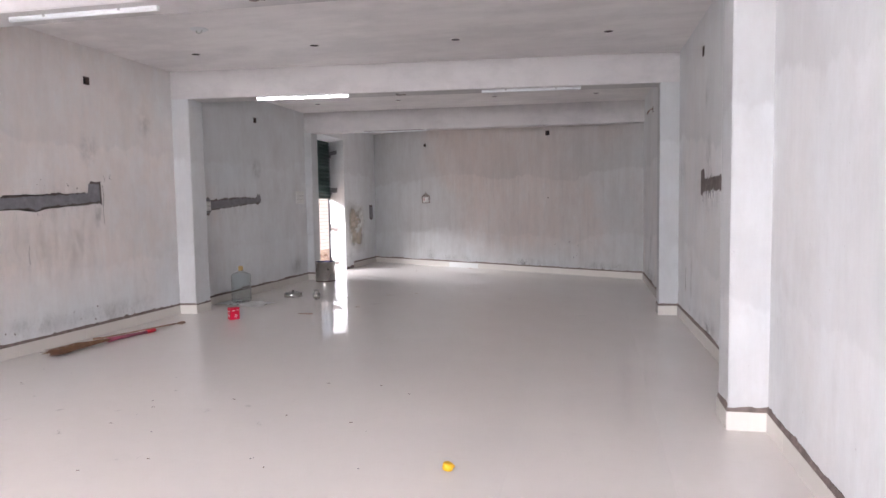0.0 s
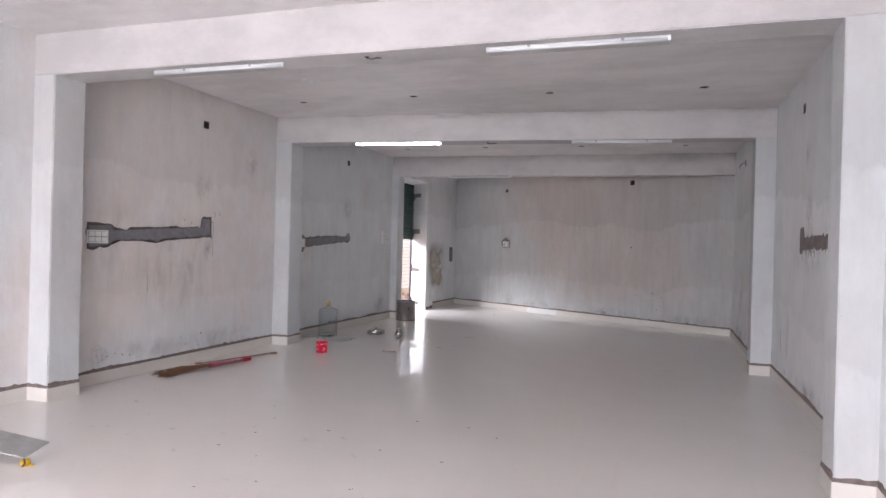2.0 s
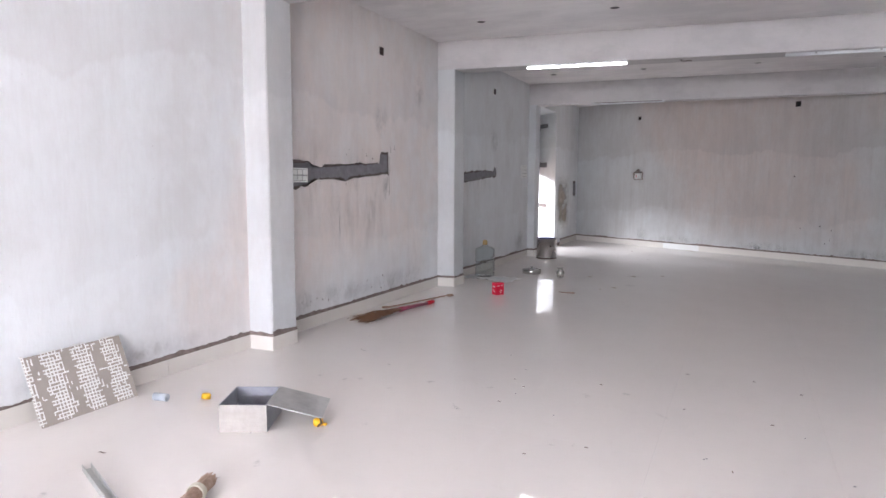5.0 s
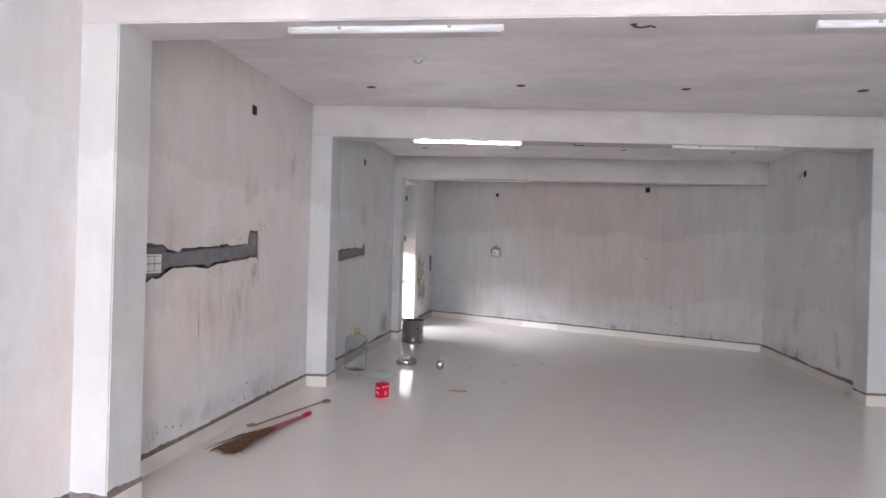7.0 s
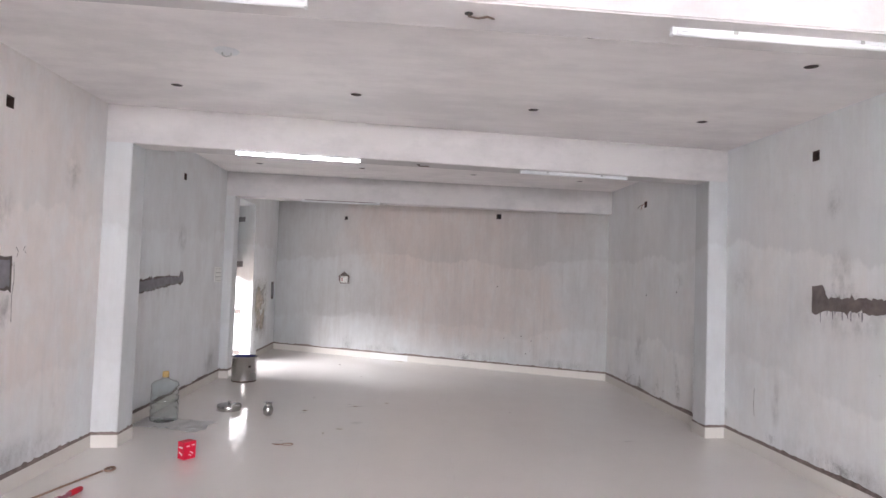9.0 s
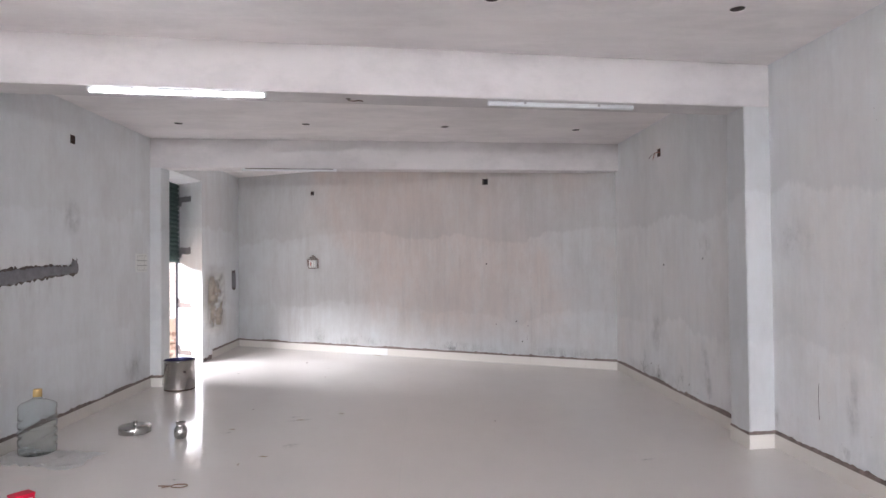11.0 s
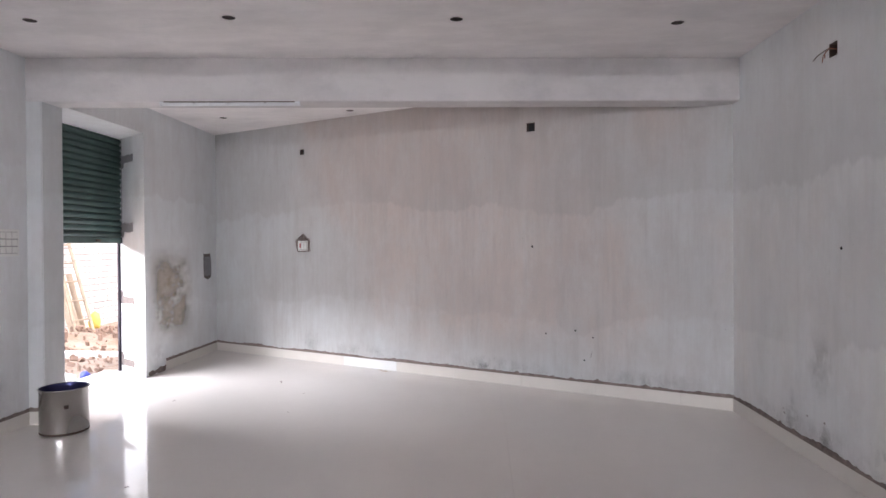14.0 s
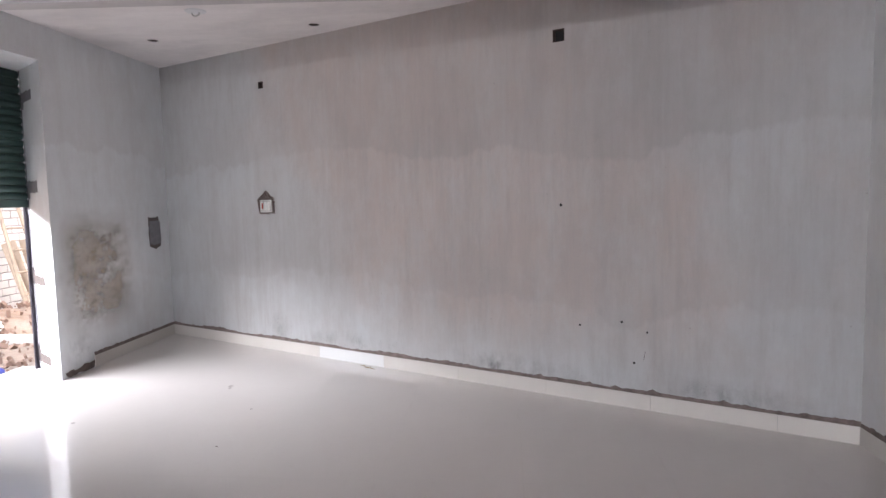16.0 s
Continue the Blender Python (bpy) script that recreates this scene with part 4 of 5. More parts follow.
def stick_broom(top, tail):
    a, b = Vector(top), Vector(tail)
    d = b - a
    m = Matrix.Translation(a) @ Matrix.Rotation(math.atan2(d.y, d.x), 4, "Z")
    ln = d.length
    t = thing("stick_broom", m, "brown coconut stick broom tied with a pale band", "broom")
    rng = random.Random(17)
    bm = bmesh.new()
    for k in range(260):
        an, r = rng.uniform(0, 2 * math.pi), math.sqrt(rng.random())
        y0, z0 = 0.034 * r * math.cos(an), 0.036 + 0.030 * r * math.sin(an)
        sp = rng.gauss(0, 0.5)
        rod(bm, [(rng.uniform(-0.015, 0.01), y0, z0), (0.12, y0 * 0.85, z0), (ln * 0.6, y0 * 1.6 + sp * 0.05, max(0.004, z0 * 0.75)), (ln * rng.uniform(0.85, 1.05), y0 * 2.4 + sp * 0.13, rng.uniform(0.003, 0.03))], [0.0024, 0.0024, 0.002, 0.0012], 4)
    part("stick_bundle", bm, M_BRISTLE, t)
    part("binding", lathe([(0.036, -0.018), (0.040, -0.014), (0.040, 0.014), (0.036, 0.018)], 20, m=pose(0.115, 0, 0.036, 0, 90)), M_TIE, t, "pale cloth band")


stick_broom((-2.965, 1.715, 0), (-2.70, 1.00, 0))


def metal_box():
    o = Vector((-3.385, 2.20, 0))
    m = Matrix.Translation(o) @ Matrix.Rotation(math.atan2(0.105, 0.22), 4, "Z")
    t = thing("steel_box", m, "open galvanised steel box with its lid folded out", "metal box")
    w, d, h, k = 0.255, 0.31, 0.15, 0.004
    part("front", boxed((0, 0, 0), (w, k, h)), M_DUSTY, t, "dusty front plate")
    part("back", boxed((0, d - k, 0), (w, d, h)), M_ZINC_SHADE, t)
    part("side", boxed((0, k, 0), (k, d - k, h)), M_ZINC_SHADE, t)
    part("side", boxed((w - k, k, 0), (w, d - k, h)), M_ZINC_SHADE, t)
    part("bottom", boxed((k, k, 0), (w - k, d - k, k)), M_ZINC_SHADE, t)
    lid = part("lid", boxed((0, 0, -k), (0.30, d, 0)), M_ZINC, t, "flat sheet lid hinged down to the floor")
    lid.location = (w + 0.006, 0.0, h + 0.004)
    lid.rotation_euler = (0, radians(15), radians(2))
    leg = bmesh.new()
    rod(leg, [(0.285, 0.02, -0.004), (0.30, 0.03, -0.04), (0.285, 0.05, -0.072)], 0.006, 6)
    part("lid_catch", leg, M_ROD, lid)
    part("hinge", lathe([(0.006, 0.03), (0.006, d - 0.03)], 8, m=pose(w + 0.002, d, h, 90)), M_ZINC, t)


metal_box()


def conduit_cap(m):
    t = thing("yellow_stopper", m, "small yellow plastic conduit cap on the floor", "plastic cap", "yellow caps")
    smooth(part("cup", lathe([(0, 0.03), (0.022, 0.03), (0.027, 0.026), (0.028, 0.0), (0.024, 0.0), (0.022, 0.024)], 18, m=pose(0, 0, 0.006, 12, 0)), M_YELLOW, t))
    part("tab", boxed((0.024, -0.01, 0.0), (0.048, 0.01, 0.012), 0.003), M_YELLOW, t)


for x, y, r in ((-2.97, 2.515, 20), (-3.845, 2.555, 150), (0.05, 3.04, 60)):
    conduit_cap(pose(x, y, 0, 0, 0, r))

t = thing("conduit_coupler", pose(-4.07, 2.415, 0.024, 0, 90, 10), "short grey plastic conduit coupler lying down", "pipe coupler")
smooth(part("tube", lathe([(0.020, -0.045), (0.024, -0.045), (0.024, 0.045), (0.020, 0.045), (0.020, -0.045)], 20), M_PVC, t))

t = thing("metal_channel", Matrix.Identity(4), "dull aluminium channel offcut on the floor", "metal channel")
a, b = Vector((-3.61, 1.60, 0)), Vector((-2.965, 1.327, 0))
mm = Matrix.Translation(a) @ Matrix.Rotation(math.atan2((b - a).y, (b - a).x), 4, "Z")
bm = bmesh.new()
ln = (b - a).length
box(bm, (0, -0.02, 0), (ln, 0.02, 0.003), mm)
box(bm, (0, -0.02, 0.003), (ln, -0.017, 0.028), mm)
box(bm, (0, 0.017, 0.003), (ln, 0.02, 0.028), mm)
part("channel", bm, M_ALU, t)



def leaning_tile():
    tilt = math.degrees(math.atan2(0.15, 0.37))
    m = pose(-4.275, 2.42, 0.0, 0, -tilt, 0)
    t = thing("spare_tile", m, "spare floor tile leaning on the wall, back side with white adhesive", "tile")
    w, h, k = 0.60, 0.40, 0.010
    part("slab", boxed((-k, -w, 0.0), (0, 0, h), 0.0015, 1), M_TILEBACK, t)
    rng = random.Random(23)
    bm = bmesh.new()
    cell = 0.020
    for i in range(int(w / cell)):
        band = i % 9
        for j in range(int(h / cell)):
            y, z = -i * cell - 0.012, j * cell + 0.006
            keep = 0.97 if band in (2, 3, 4, 5) else (0.6 if band in (1, 6) else 0.06)
            if rng.random() < keep:
                s = rng.uniform(0.006, 0.010)
                box(bm, (0.0, y - cell + 0.001, z + cell - 0.006), (0.0025, y, z + cell - 0.006 + s))
            if rng.random() < keep * 0.9:
                s = rng.uniform(0.004, 0.008)
                box(bm, (0.0, y - s, z), (0.0022, y - 0.0005, z + cell))
    part("adhesive", bm, M_ADHESIVE, t, "white gridded adhesive")["kind"] = "stuff"


leaning_tile()

# ply board edge beside the walker's start
t = thing("plywood_board", pose(-3.52, 0.92, 0, 0, 0, 35), "pale plywood board standing on edge on the floor", "board")
part("sheet", boxed((-0.25, -0.009, 0), (0.25, 0.009, 0.16), 0.002), M_PLY, t)

t = thing("cord_loop", pose(-2.80, 7.31, 0.004), "loop of thin brown cord dropped on the floor", "cord")
bm = bmesh.new()
rod(bm, [(-0.09 + 0.02 * math.cos(a), 0.03 * math.sin(a) - 0.02, 0.0) for a in (2.0, 1.2)] + [(0.045 + 0.055 * math.cos(a), 0.035 * math.sin(a), 0.0015 * (k % 2)) for k, a in enumerate((3.1, 2.4, 1.7, 1.0, 0.3, -0.4, -1.1, -1.8, -2.5, -3.0))] + [(-0.06, -0.035, 0.003)], 0.004, 6)
smooth(part("cord", bm, M_GRIP, t))

# scraps on the floor
rng = random.Random(77)
SCRAPS = [(-2.48, 7.75, 0.03), (-3.71, 1.75, 0.02), (-3.09, 1.24, 0.02), (-1.82, 13.2, 0.08), (-1.76, 13.16, 0.06), (-2.34, 7.93, 0.035), (-2.83, 8.77, 0.03), (-2.84, 12.58, 0.02), (-1.9, 9.3, 0.03), (-2.27, 9.07, 0.035), (-2.82, 12.52, 0.016), (-2.43, 12.02, 0.012), (-2.37, 11.32, 0.010), (-3.61, 11.69, 0.014), (-2.84, 9.55, 0.014), (-0.4, 8.9, 0.012), (-1.2, 4.4, 0.012), (-0.7, 3.6, 0.012), (-2.2, 3.3, 0.012), (-1.7, 3.9, 0.012)]
for x, y, s in SCRAPS + [(rng.uniform(-3.9, -0.2), rng.uniform(1.2, 4.5), rng.uniform(0.004, 0.011)) for _ in range(26)]:
    bm = bmesh.new()
    n = 7
    rod(bm, [(-s, 0, 0.002), (-s * 0.3, s * 0.25, 0.003), (s * 0.4, -s * 0.1, 0.003), (s, s * 0.2, 0.002)], [0.0015, 0.002 + s * 0.05, 0.002 + s * 0.05, 0.0015], 5)
    ob = part("floor_scrap", bm, M_PLY if s > 0.02 else (M_MORTAR if s > 0.0075 else M_CEMENT_L))
    ob.matrix_world = pose(x, y, 0.001, 0, 0, rng.uniform(0, 180))
    tagged(ob, "small scrap of debris lying on the floor", "scrap", "floor scraps")

# dusty scuffs trodden into the floor
def floor_mark(x, y, w, h, turn):
    bm = bmesh.new()
    lay = bm.loops.layers.color.new("rim")
    m = pose(x, y, 0.0012, 0, 0, turn)
    k = 6
    grid = [[bm.verts.new(m @ Vector((w * (i / k - 0.5), h * (j / k - 0.5), 0))) for j in range(k + 1)] for i in range(k + 1)]
    for i in range(k):
        for j in range(k):
            f = bm.faces.new((grid[i][j], grid[i + 1][j], grid[i + 1][j + 1], grid[i][j + 1]))
            for lp, (a, b) in zip(f.loops, ((i, j), (i + 1, j), (i + 1, j + 1), (i, j + 1))):
                u, v = 2 * a / k - 1, 2 * b / k - 1
                r = max(0.0, 1 - (u * u + v * v)) ** 0.7
                lp[lay] = (r, r, r, 1)
    ob = part("dust_mark", bm, M_DUST, floor, "faint dusty scuff on the tiles")
    ob.visible_shadow = False


for x, y, w, h in ((-2.27, 9.07, 0.30, 0.10), (0.59, 7.67, 0.22, 0.06), (-2.34, 9.20, 0.28, 0.07), (-2.85, 8.67, 0.16, 0.09), (-2.18, 8.23, 0.18, 0.16), (-2.84, 7.45, 0.12, 0.05)):
    floor_mark(x, y, w, h, 15)
for k in range(26):
    floor_mark(rng.uniform(-3.7, -1.2), rng.uniform(1.3, 4.2), rng.uniform(0.03, 0.13), rng.uniform(0.02, 0.06), rng.uniform(0, 180))

ragged("mortar_strip", left_at(12.97, 0), [(-0.19, 0.004), (0.19, 0.004), (0.2, 0.06), (0.05, 0.045), (-0.06, 0.06), (-0.2, 0.075)], 0.004, M_MORTAR, "bare mortar strip at the wall foot beside the doorway", "mortar strip", 91, rough=0.006)

# dark smears rising from the mortar line
rng = random.Random(31)
for k in range(12):
    place, u = rng.choice(((right_at, rng.uniform(7.9, 10.6)), (right_at, rng.uniform(4.4, 7.2)), (left_at, rng.uniform(8.0, 10.6)), (left_at, rng.uniform(4.2, 6.8)), (end_at, rng.uniform(-3.5, 1.2))))
    h = rng.uniform(0.12, 0.45)
    stain(place(u, 0.12 + h * 0.4), rng.uniform(0.10, 0.38), h, M_SOIL, "dark smear rising from the mortar line", 0.0025 + 0.0002 * k)
for k in range(10):
    place, u = rng.choice(((right_at, rng.uniform(4.4, 10.6)), (left_at, rng.uniform(4.2, 10.4)), (end_at, rng.uniform(-3.5, 1.2))))
    stain(place(u, rng.uniform(0.6, 2.6)), rng.uniform(0.2, 0.6), rng.uniform(0.2, 0.6), M_SOIL, "cloudy grey patch on the plaster", 0.0055 + 0.0002 * k)

cover = part("cover_plate", boxed((-0.15, 0.0, -0.083), (0.15, 0.012, 0.083), 0.003), M_PLASTIC)
cover.matrix_world = left_at(2.165, 2.595)
tagged(cover, "plain white plastic cover plate high on the wall", "cover plate")


# ---- yard seen through the doorway ----
ground = part("ground", prism([(-60, -60), (60, -60), (60, 90), (-60, 90)], -0.6, -0.14), M_EARTH)
tagged(ground, "bare earth round the building, strewn with rubble", "ground", kind="structure")
step = part("threshold", boxed((-5.3, 11.1, -0.3), (-5.02, 13.3, -0.03), 0.01), M_CONC)
tagged(step, "raw concrete threshold outside the shutter", "step", kind="structure")

YX = -8.6
yard_wall = part("yard_wall", boxed((YX - 0.23, 13.0, -0.3), (YX - 0.012, 30.0, 2.3)), M_JOINT)
tagged(yard_wall, "whitewashed brick boundary wall of the yard", "wall", kind="structure")
BL, BH = 0.30, 0.125
brick_mesh = mesh_of("brick", boxed((0, -BL / 2 + 0.006, 0), (0.016, BL / 2 - 0.006, BH - 0.012), 0.005, 1), M_BRICKW)
rest = bmesh.new()
for r in range(19):
    z = -0.15 + r * BH
    for c in range(50):
        y = 14.4 + c * BL + (BL / 2 if r % 2 else 0)
        o = random.uniform(-0.003, 0.004)
        if r < 14 and c < 20:
            b = new("brick", brick_mesh)
            b.parent = yard_wall
            b.location = (YX - 0.012 + o, y, z)
        else:
            box(rest, (YX - 0.012 + o, y - BL / 2 + 0.006, z), (YX + 0.004 + o, y + BL / 2 - 0.006, z + BH - 0.012))
tagged(part("brick_courses", rest, M_BRICKW, yard_wall), kind="stuff")
for y, z in ((16.75, 1.32), (15.6, 1.3)):
    # Raised dark block in place of a hole's shade.
    ob = part("putlog_hole_block", boxed((YX - 0.012, y - 0.06, z - 0.05), (YX + 0.008, y + 0.06, z + 0.06), 0.01), M_HOLE_SHADE)
    tagged(ob, "dark block painted as the shade of a putlog hole", "wall hole", "putlog holes")


def ladder(foot, top):
    a, b = Vector(foot), Vector(top)
    t = thing("ladder", Matrix.Identity(4), "pale bamboo ladder leaning on the yard wall", "ladder")
    side = Vector((0.15, 1, 0)).normalized() * 0.2
    for s in (-1, 1):
        bm = bmesh.new()
        rod(bm, [a + side * s, b + side * s * 0.8], 0.028, 8)
        part("rail", bm, M_WOOD, t)
    for k in range(1, 7):
        p = a + (b - a) * (k / 7)
        bm = bmesh.new()
        rod(bm, [p - side * 1.05, p + side * 1.05], 0.016, 6)
        part("rung", bm, M_WOOD, t)


ladder((-7.6, 16.5, -0.13), (-8.5, 16.9, 2.2))

rng = random.Random(5)
for k in range(3):
    y = 17.0 + 0.16 * k
    bm = bmesh.new()
    box(bm, (-0.05, -0.012, 0), (0.05, 0.012, 1.0 + 0.2 * rng.random()))
    ob = part("timber_plank", bm, M_PALEWOOD)
    ob.matrix_world = pose(-8.18, y, -0.13, 0, -17 + 2 * k, rng.uniform(60, 110) - 90)
    tagged(ob, "weathered timber offcut leaning on the yard wall", "plank", "yard timber")

bm = bmesh.new()
for k in range(700):
    u, v = rng.random(), rng.random()
    x, y = -5.5 - 3.0 * u, 12.6 + 5.5 * v
    s = 0.012 + 0.045 * rng.random() ** 2
    pile = 0.22 * math.exp(-((x + 7.7) ** 2 + (y - 15.9) ** 2) / 0.7) + 0.06 * rng.random()
    m = pose(x, y, -0.14 + pile + s * 0.2, rng.uniform(0, 90), rng.uniform(0, 90), rng.uniform(0, 180))
    box(bm, (-s, -s * 0.6, -s * 0.4), (s, s * 0.6, s * 0.4), m)
rubble = part("rubble", bm, M_BRICKR)
tagged(rubble, "heap of broken red brick and plaster rubble", "rubble", kind="stuff")
heap = bmesh.new()
hv = []
for i in range(18):
    row = []
    for j in range(18):
        x, y = -9.0 + 2.6 * i / 17, 14.2 + 3.4 * j / 17
        z = -0.16 + 0.22 * math.exp(-((x + 7.7) ** 2 + (y - 15.9) ** 2) / 0.7) + 0.05 * noise.noise(Vector((x * 3, y * 3, 0)))
        row.append(heap.verts.new((x, y, z)))
    hv.append(row)
for i in range(17):
    for j in range(17):
        heap.faces.new((hv[i][j], hv[i + 1][j], hv[i + 1][j + 1], hv[i][j + 1]))
tagged(smooth(part("earth_mound", heap, M_EARTH)), "low heap of earth in the yard", "earth heap")

slab = part("concrete_slab", boxed((-0.9, -0.09, 0), (0.9, 0.09, 0.10), 0.012), M_CONC)
slab.matrix_world = pose(-6.9, 14.6, -0.12, 0, 4, 20)
tagged(slab, "broken concrete slab lying in the yard", "concrete slab")


def sack(m, sx, sy, sz, mat, label, seed):
    bm = bmesh.new()
    bmesh.ops.create_icosphere(bm, subdivisions=3, radius=1)
    for v in bm.verts:
        k = 1 + 0.22 * noise.noise(v.co * 2.2 + Vector((seed, 0, 0)))
        v.co = Vector((v.co.x * sx * k, v.co.y * sy * k, max(-0.55, v.co.z) * sz * k + 0.5 * sz))
    ob = smooth(part("sack", bm, mat))
    ob.matrix_world = m
    tagged(ob, label, "sack", "yard sacks")


sack(pose(-7.3, 14.9, 0.0, 0, 0, 30), 0.09, 0.11, 0.10, M_BLUE, "crumpled blue printed sack on the rubble", 1)
sack(pose(-7.3, 15.1, -0.08, 0, 0, 10), 0.22, 0.16, 0.10, M_SACKW, "crumpled white woven sack on the rubble", 2)
sack(pose(-7.9, 17.2, -0.02, 0, 0, 10), 0.10, 0.12, 0.20, M_SACKY, "yellow woven sack by the yard wall", 3)
sack(pose(-5.6, 13.0, -0.12, 0, 0, 60), 0.12, 0.09, 0.07, M_SACKW, "small white plastic bag at the threshold", 4)
sack(pose(-5.5, 13.22, -0.12, 0, 0, 60), 0.06, 0.05, 0.06, M_BLUE, "scrap of blue plastic at the threshold", 5)



def tree(x, y, height, seed):
    """A trunk with forking limbs and a crown of many small leaf blades."""
    rr = random.Random(seed)
    t = thing("tree", pose(x, y, -0.14), "leafy green tree standing behind the yard wall", "tree", "trees behind the wall")
    bm = bmesh.new()
    rod(bm, [(0, 0, 0), (0.08, 0.05, height * 0.3), (0.0, 0.15, height * 0.6), (0.1, 0.1, height * 0.92)], [0.14, 0.11, 0.075, 0.02], 10)
    tips = []
    for k in range(16):
        a, z = k * 2.4 + rr.random(), height * rr.uniform(0.35, 0.85)
        ln = height * rr.uniform(0.18, 0.34)
        d = Vector((math.cos(a), math.sin(a), rr.uniform(0.2, 0.8))).normalized()
        p0 = Vector((0.04, 0.1, z))
        p1 = p0 + d * ln * 0.5 + Vector((0, 0, 0.05))
        p2 = p0 + d * ln
        rod(bm, [p0, p1, p2], [0.05, 0.03, 0.01], 6)
        tips += [p1, p2, (p1 + p2) / 2]
    part("trunk", bm, M_WOOD, t, "grey bark trunk and limbs")
    verts, faces = [], []
    for p in tips:
        rad = rr.uniform(0.25, 0.5)
        for j in range(16):
            c = p + Vector((rr.gauss(0, rad * 0.6), rr.gauss(0, rad * 0.6), rr.gauss(0, rad * 0.5)))
            m = pose(c.x, c.y, c.z, rr.uniform(-70, 70), rr.uniform(-70, 70), rr.uniform(0, 360))
            s = rr.uniform(0.05, 0.10)
            n = len(verts)
            verts += [tuple(m @ Vector(q)) for q in ((-s, 0, 0), (0, -s * 0.45, 0.01), (s, 0, -0.01), (0, s * 0.45, 0.01))]
            faces.append((n, n + 1, n + 2, n + 3))
    me = bpy.data.meshes.new("crown")
    me.from_pydata(verts, [], faces)
    me.materials.append(M_LEAF)
    ob = new("crown", me)
    ob.parent = t


tree(-11.0, 18.2, 5.0, 11)
tree(-10.7, 21.7, 7.0, 12)

# ---- skirting, mortar line, floor tiles ----
SKH, SKT, TILE = 0.112, 0.011, 0.80


def skirting_run(name, p0, p1, inward, label, height=SKH, thick=SKT, starts=0.0, white=(), thin=1.0):
    """A run of tile skirting from p0 to p1 with a torn mortar line on it."""
    a, b = Vector((*p0, 0)), Vector((*p1, 0))
    d = (b - a)
    ln = d.length
    d.normalize()
    iy = Vector((*inward, 0)).normalized()
    m = Matrix(((d.x, iy.x, 0, a.x), (d.y, iy.y, 0, a.y), (0, 0, 1, 0), (0, 0, 0, 1)))
    run = thing(name, Matrix.Identity(4), label, "skirting", "", "structure")
    s, k = -starts, 0
    while s < ln:
        e = min(s + TILE, ln)
        s0 = max(s, 0.0)
        if e - s0 > 0.004:
            part("skirting_tile", boxed((s0 + 0.0008, 0.0, 0.0), (e - 0.0008, thick, height), 0.0012, 1, m), M_SKIRT_W if k in white else M_SKIRT, run)
        s, k = e if s0 >= 0 and e == ln else s + TILE, k + 1
    rng = random.Random(int(ln * 1000) + 7)
    bm = bmesh.new()
    n = max(3, int(ln / 0.022))
    lo, hi, back = [], [], []
    off = rng.uniform(0, 50)
    for i in range(n + 1):
        x = ln * i / n
        h = thin * (0.016 + 0.024 * (noise.noise(Vector((x * 2.0 + off, 0, 0))) + 0.3) + 0.026 * max(0, noise.noise(Vector((x * 15 + off, 3, 0)))) + rng.uniform(0, 0.007))
        h = max(0.004, h)
        lo.append(bm.verts.new(m @ Vector((x, thick * 0.8, height - 0.0005))))
        hi.append(bm.verts.new(m @ Vector((x, 0.002, height + h))))
        back.append(bm.verts.new(m @ Vector((x, 0.0, height + h))))
    for i in range(n):
        bm.faces.new((lo[i], lo[i + 1], hi[i + 1], hi[i]))
        bm.faces.new((hi[i], hi[i + 1], back[i + 1], back[i]))
    part("mortar_line", bm, M_MORTAR, run, "dark torn mortar above the skirting")
    return run


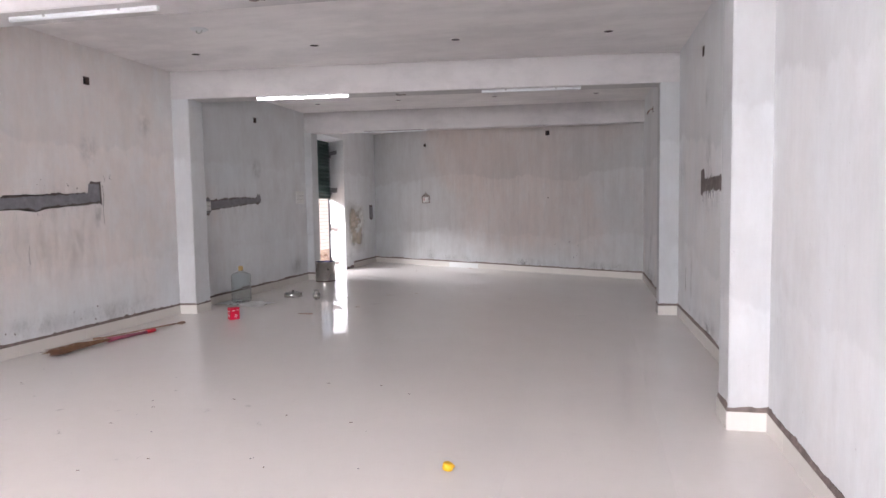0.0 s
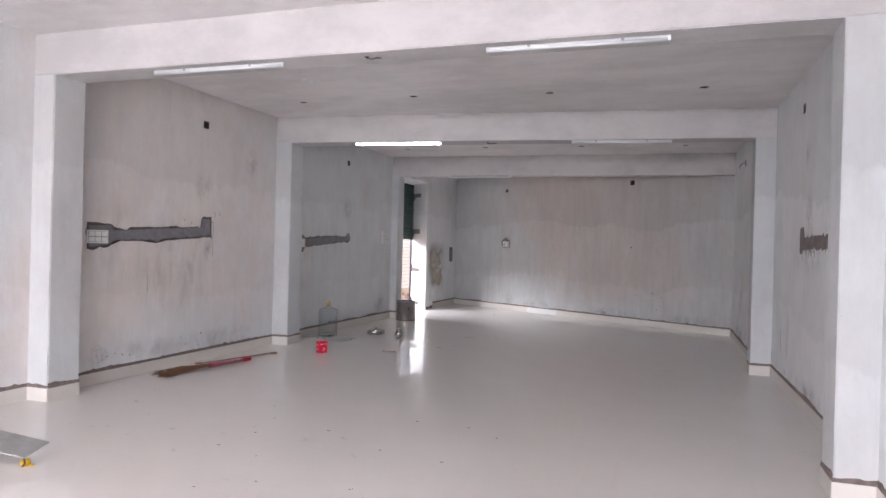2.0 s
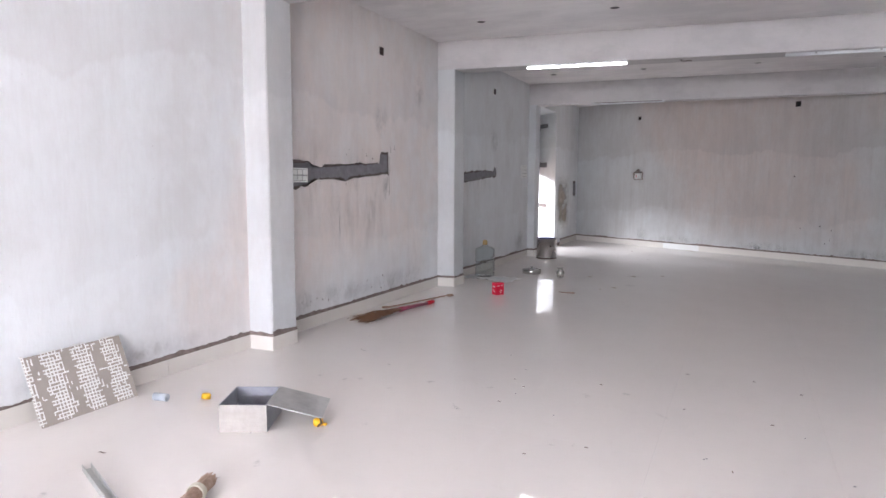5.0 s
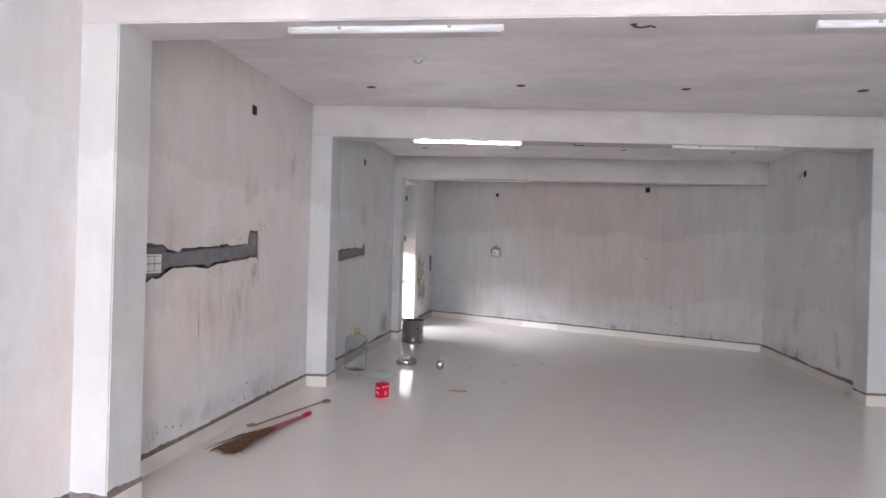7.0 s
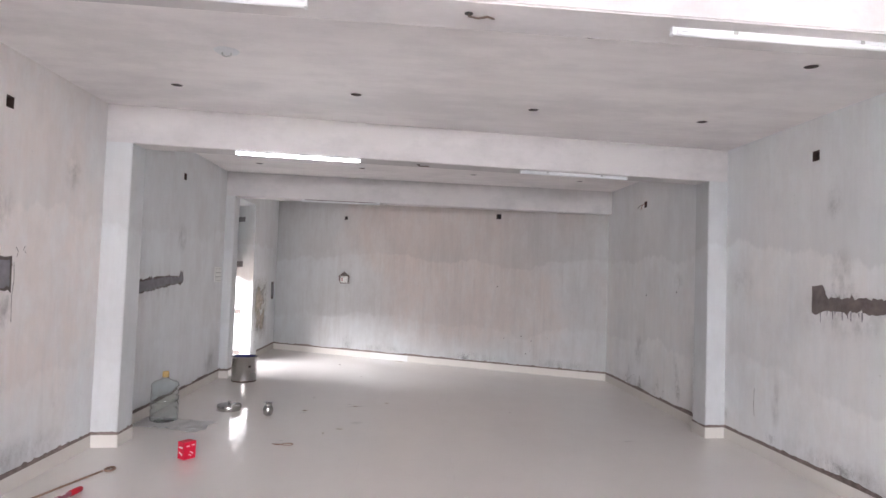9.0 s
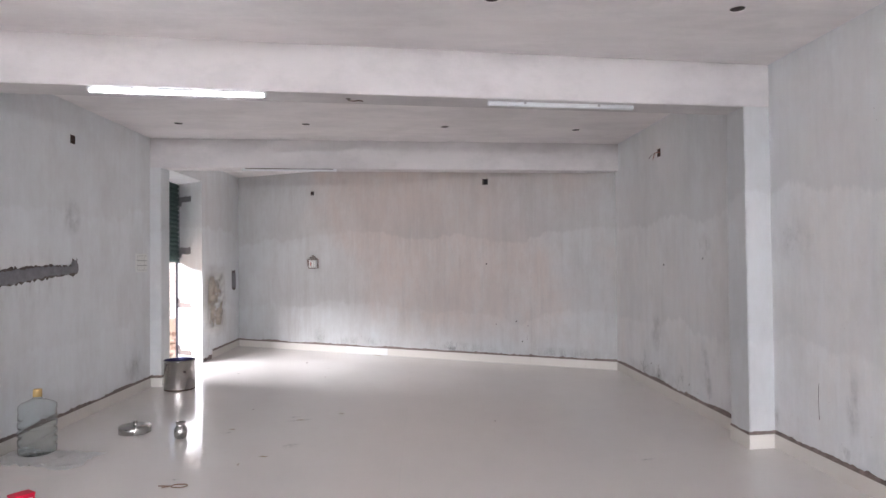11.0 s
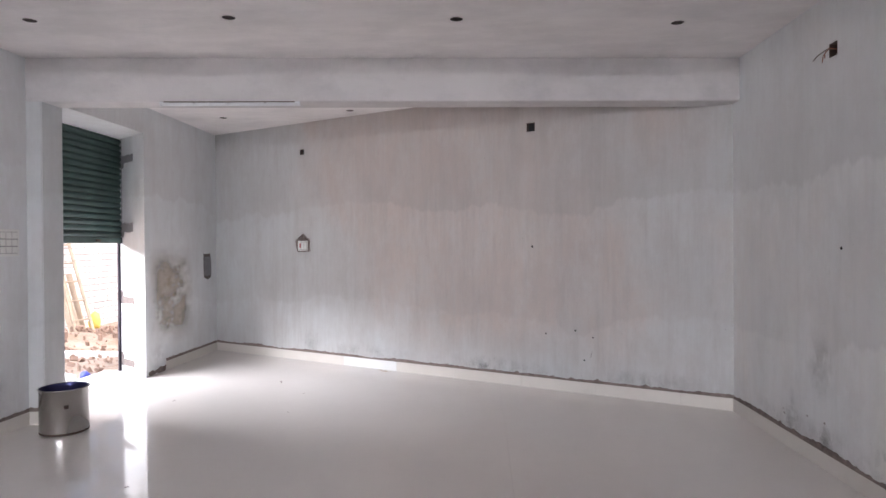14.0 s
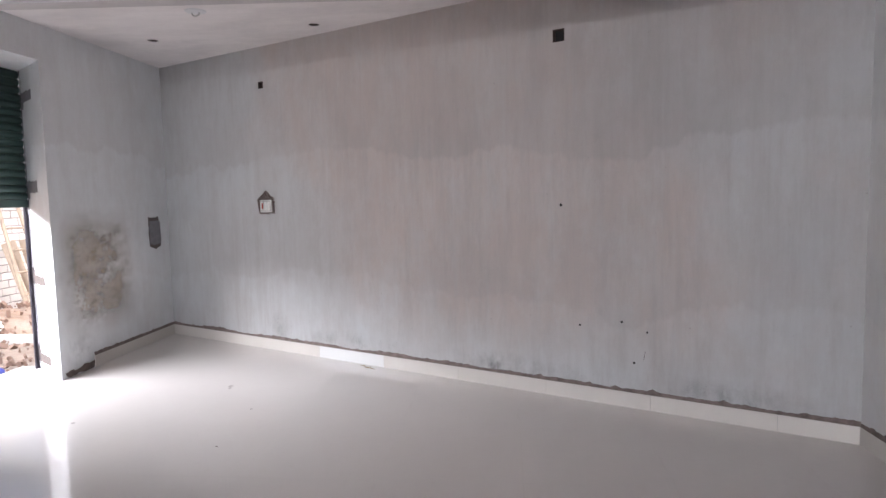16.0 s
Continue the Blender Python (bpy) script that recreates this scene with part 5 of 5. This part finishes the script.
def pilaster_skirt(i, side):
    d = BEAMS[i][2]
    if side == 0:
        a, b = XL, XL + PROUD[i]
        skirting_run("baseboard", (a, beam_y(i, a)), (b + SKT, beam_y(i, b)), (0, -1), "cream tile skirting round a pilaster")
        skirting_run("baseboard", (b, beam_y(i, b)), (b, beam_y(i, b) + d), (1, 0), "cream tile skirting round a pilaster")
    else:
        b = x_right(beam_y(i, 1.7))
        a = b - PROUD[i]
        skirting_run("baseboard", (b, beam_y(i, b)), (a - SKT, beam_y(i, a)), (0, -1), "cream tile skirting round a pilaster")
        skirting_run("baseboard", (a, beam_y(i, a)), (a, beam_y(i, a) + d), (-1, 0), "cream tile skirting round a pilaster")


LW = "cream tile skirting with dark mortar along the west wall"
RW = "cream tile skirting with dark mortar along the east wall"
skirting_run("baseboard", (XL, FRONT), (XL, beam_y(0, XL)), (1, 0), LW, thin=1.0)
skirting_run("baseboard", (XL, beam_y(0, XL) + 0.30), (XL, beam_y(1, XL)), (1, 0), LW, thin=1.0)
skirting_run("baseboard", (XL, beam_y(1, XL) + 0.31), (XL, beam_y(2, XL)), (1, 0), LW, thin=1.0)
skirting_run("baseboard", (XL, 13.17), (XL, END_L[1]), (1, 0), LW, thin=1.0)
for i, s in ((0, 0), (0, 1), (1, 0), (1, 1), (2, 0)):
    pilaster_skirt(i, s)
EL = (Vector(END_R) - Vector(END_L)).length
skirting_run("baseboard", END_L, END_R, (END_IN.x, END_IN.y), "cream tile skirting along the oblique end wall, one white piece", white=(3,), starts=0.04, thin=0.95)
ys = [FRONT, beam_y(0, 1.7), beam_y(0, 1.7) + 0.30, beam_y(1, 1.7), beam_y(1, 1.7) + 0.31, END_R[1]]
for a, b in ((0, 1), (2, 3), (4, 5)):
    skirting_run("baseboard", (x_right(ys[a]), ys[a]), (x_right(ys[b]), ys[b]), (-1, 0), RW, thin=1.1)

tile_mesh = mesh_of("floor_tile", boxed((0.0002, 0.0002, -0.008), (TILE - 0.0002, TILE - 0.0002, 0.0)), M_TILE)
half = mesh_of("floor_tile", boxed((0.0002, 0.0002, -0.008), (0.55, TILE - 0.0002, 0.0)), M_TILE)
for c in range(-1, 9):
    for r in range(29):
        x, y = XL + c * TILE, FRONT + 0.1 + r * TILE
        if y > y_end(x) + 0.3:
            continue
        if c == -1:
            if not 10.4 < y < 13.2:
                continue
            ob = new("floor_tile", half)
            ob.parent, ob.location = floor, (XL - 0.5505, y, 0)
            continue
        ob = new("floor_tile", tile_mesh)
        ob.parent, ob.location = floor, (x, y, 0)
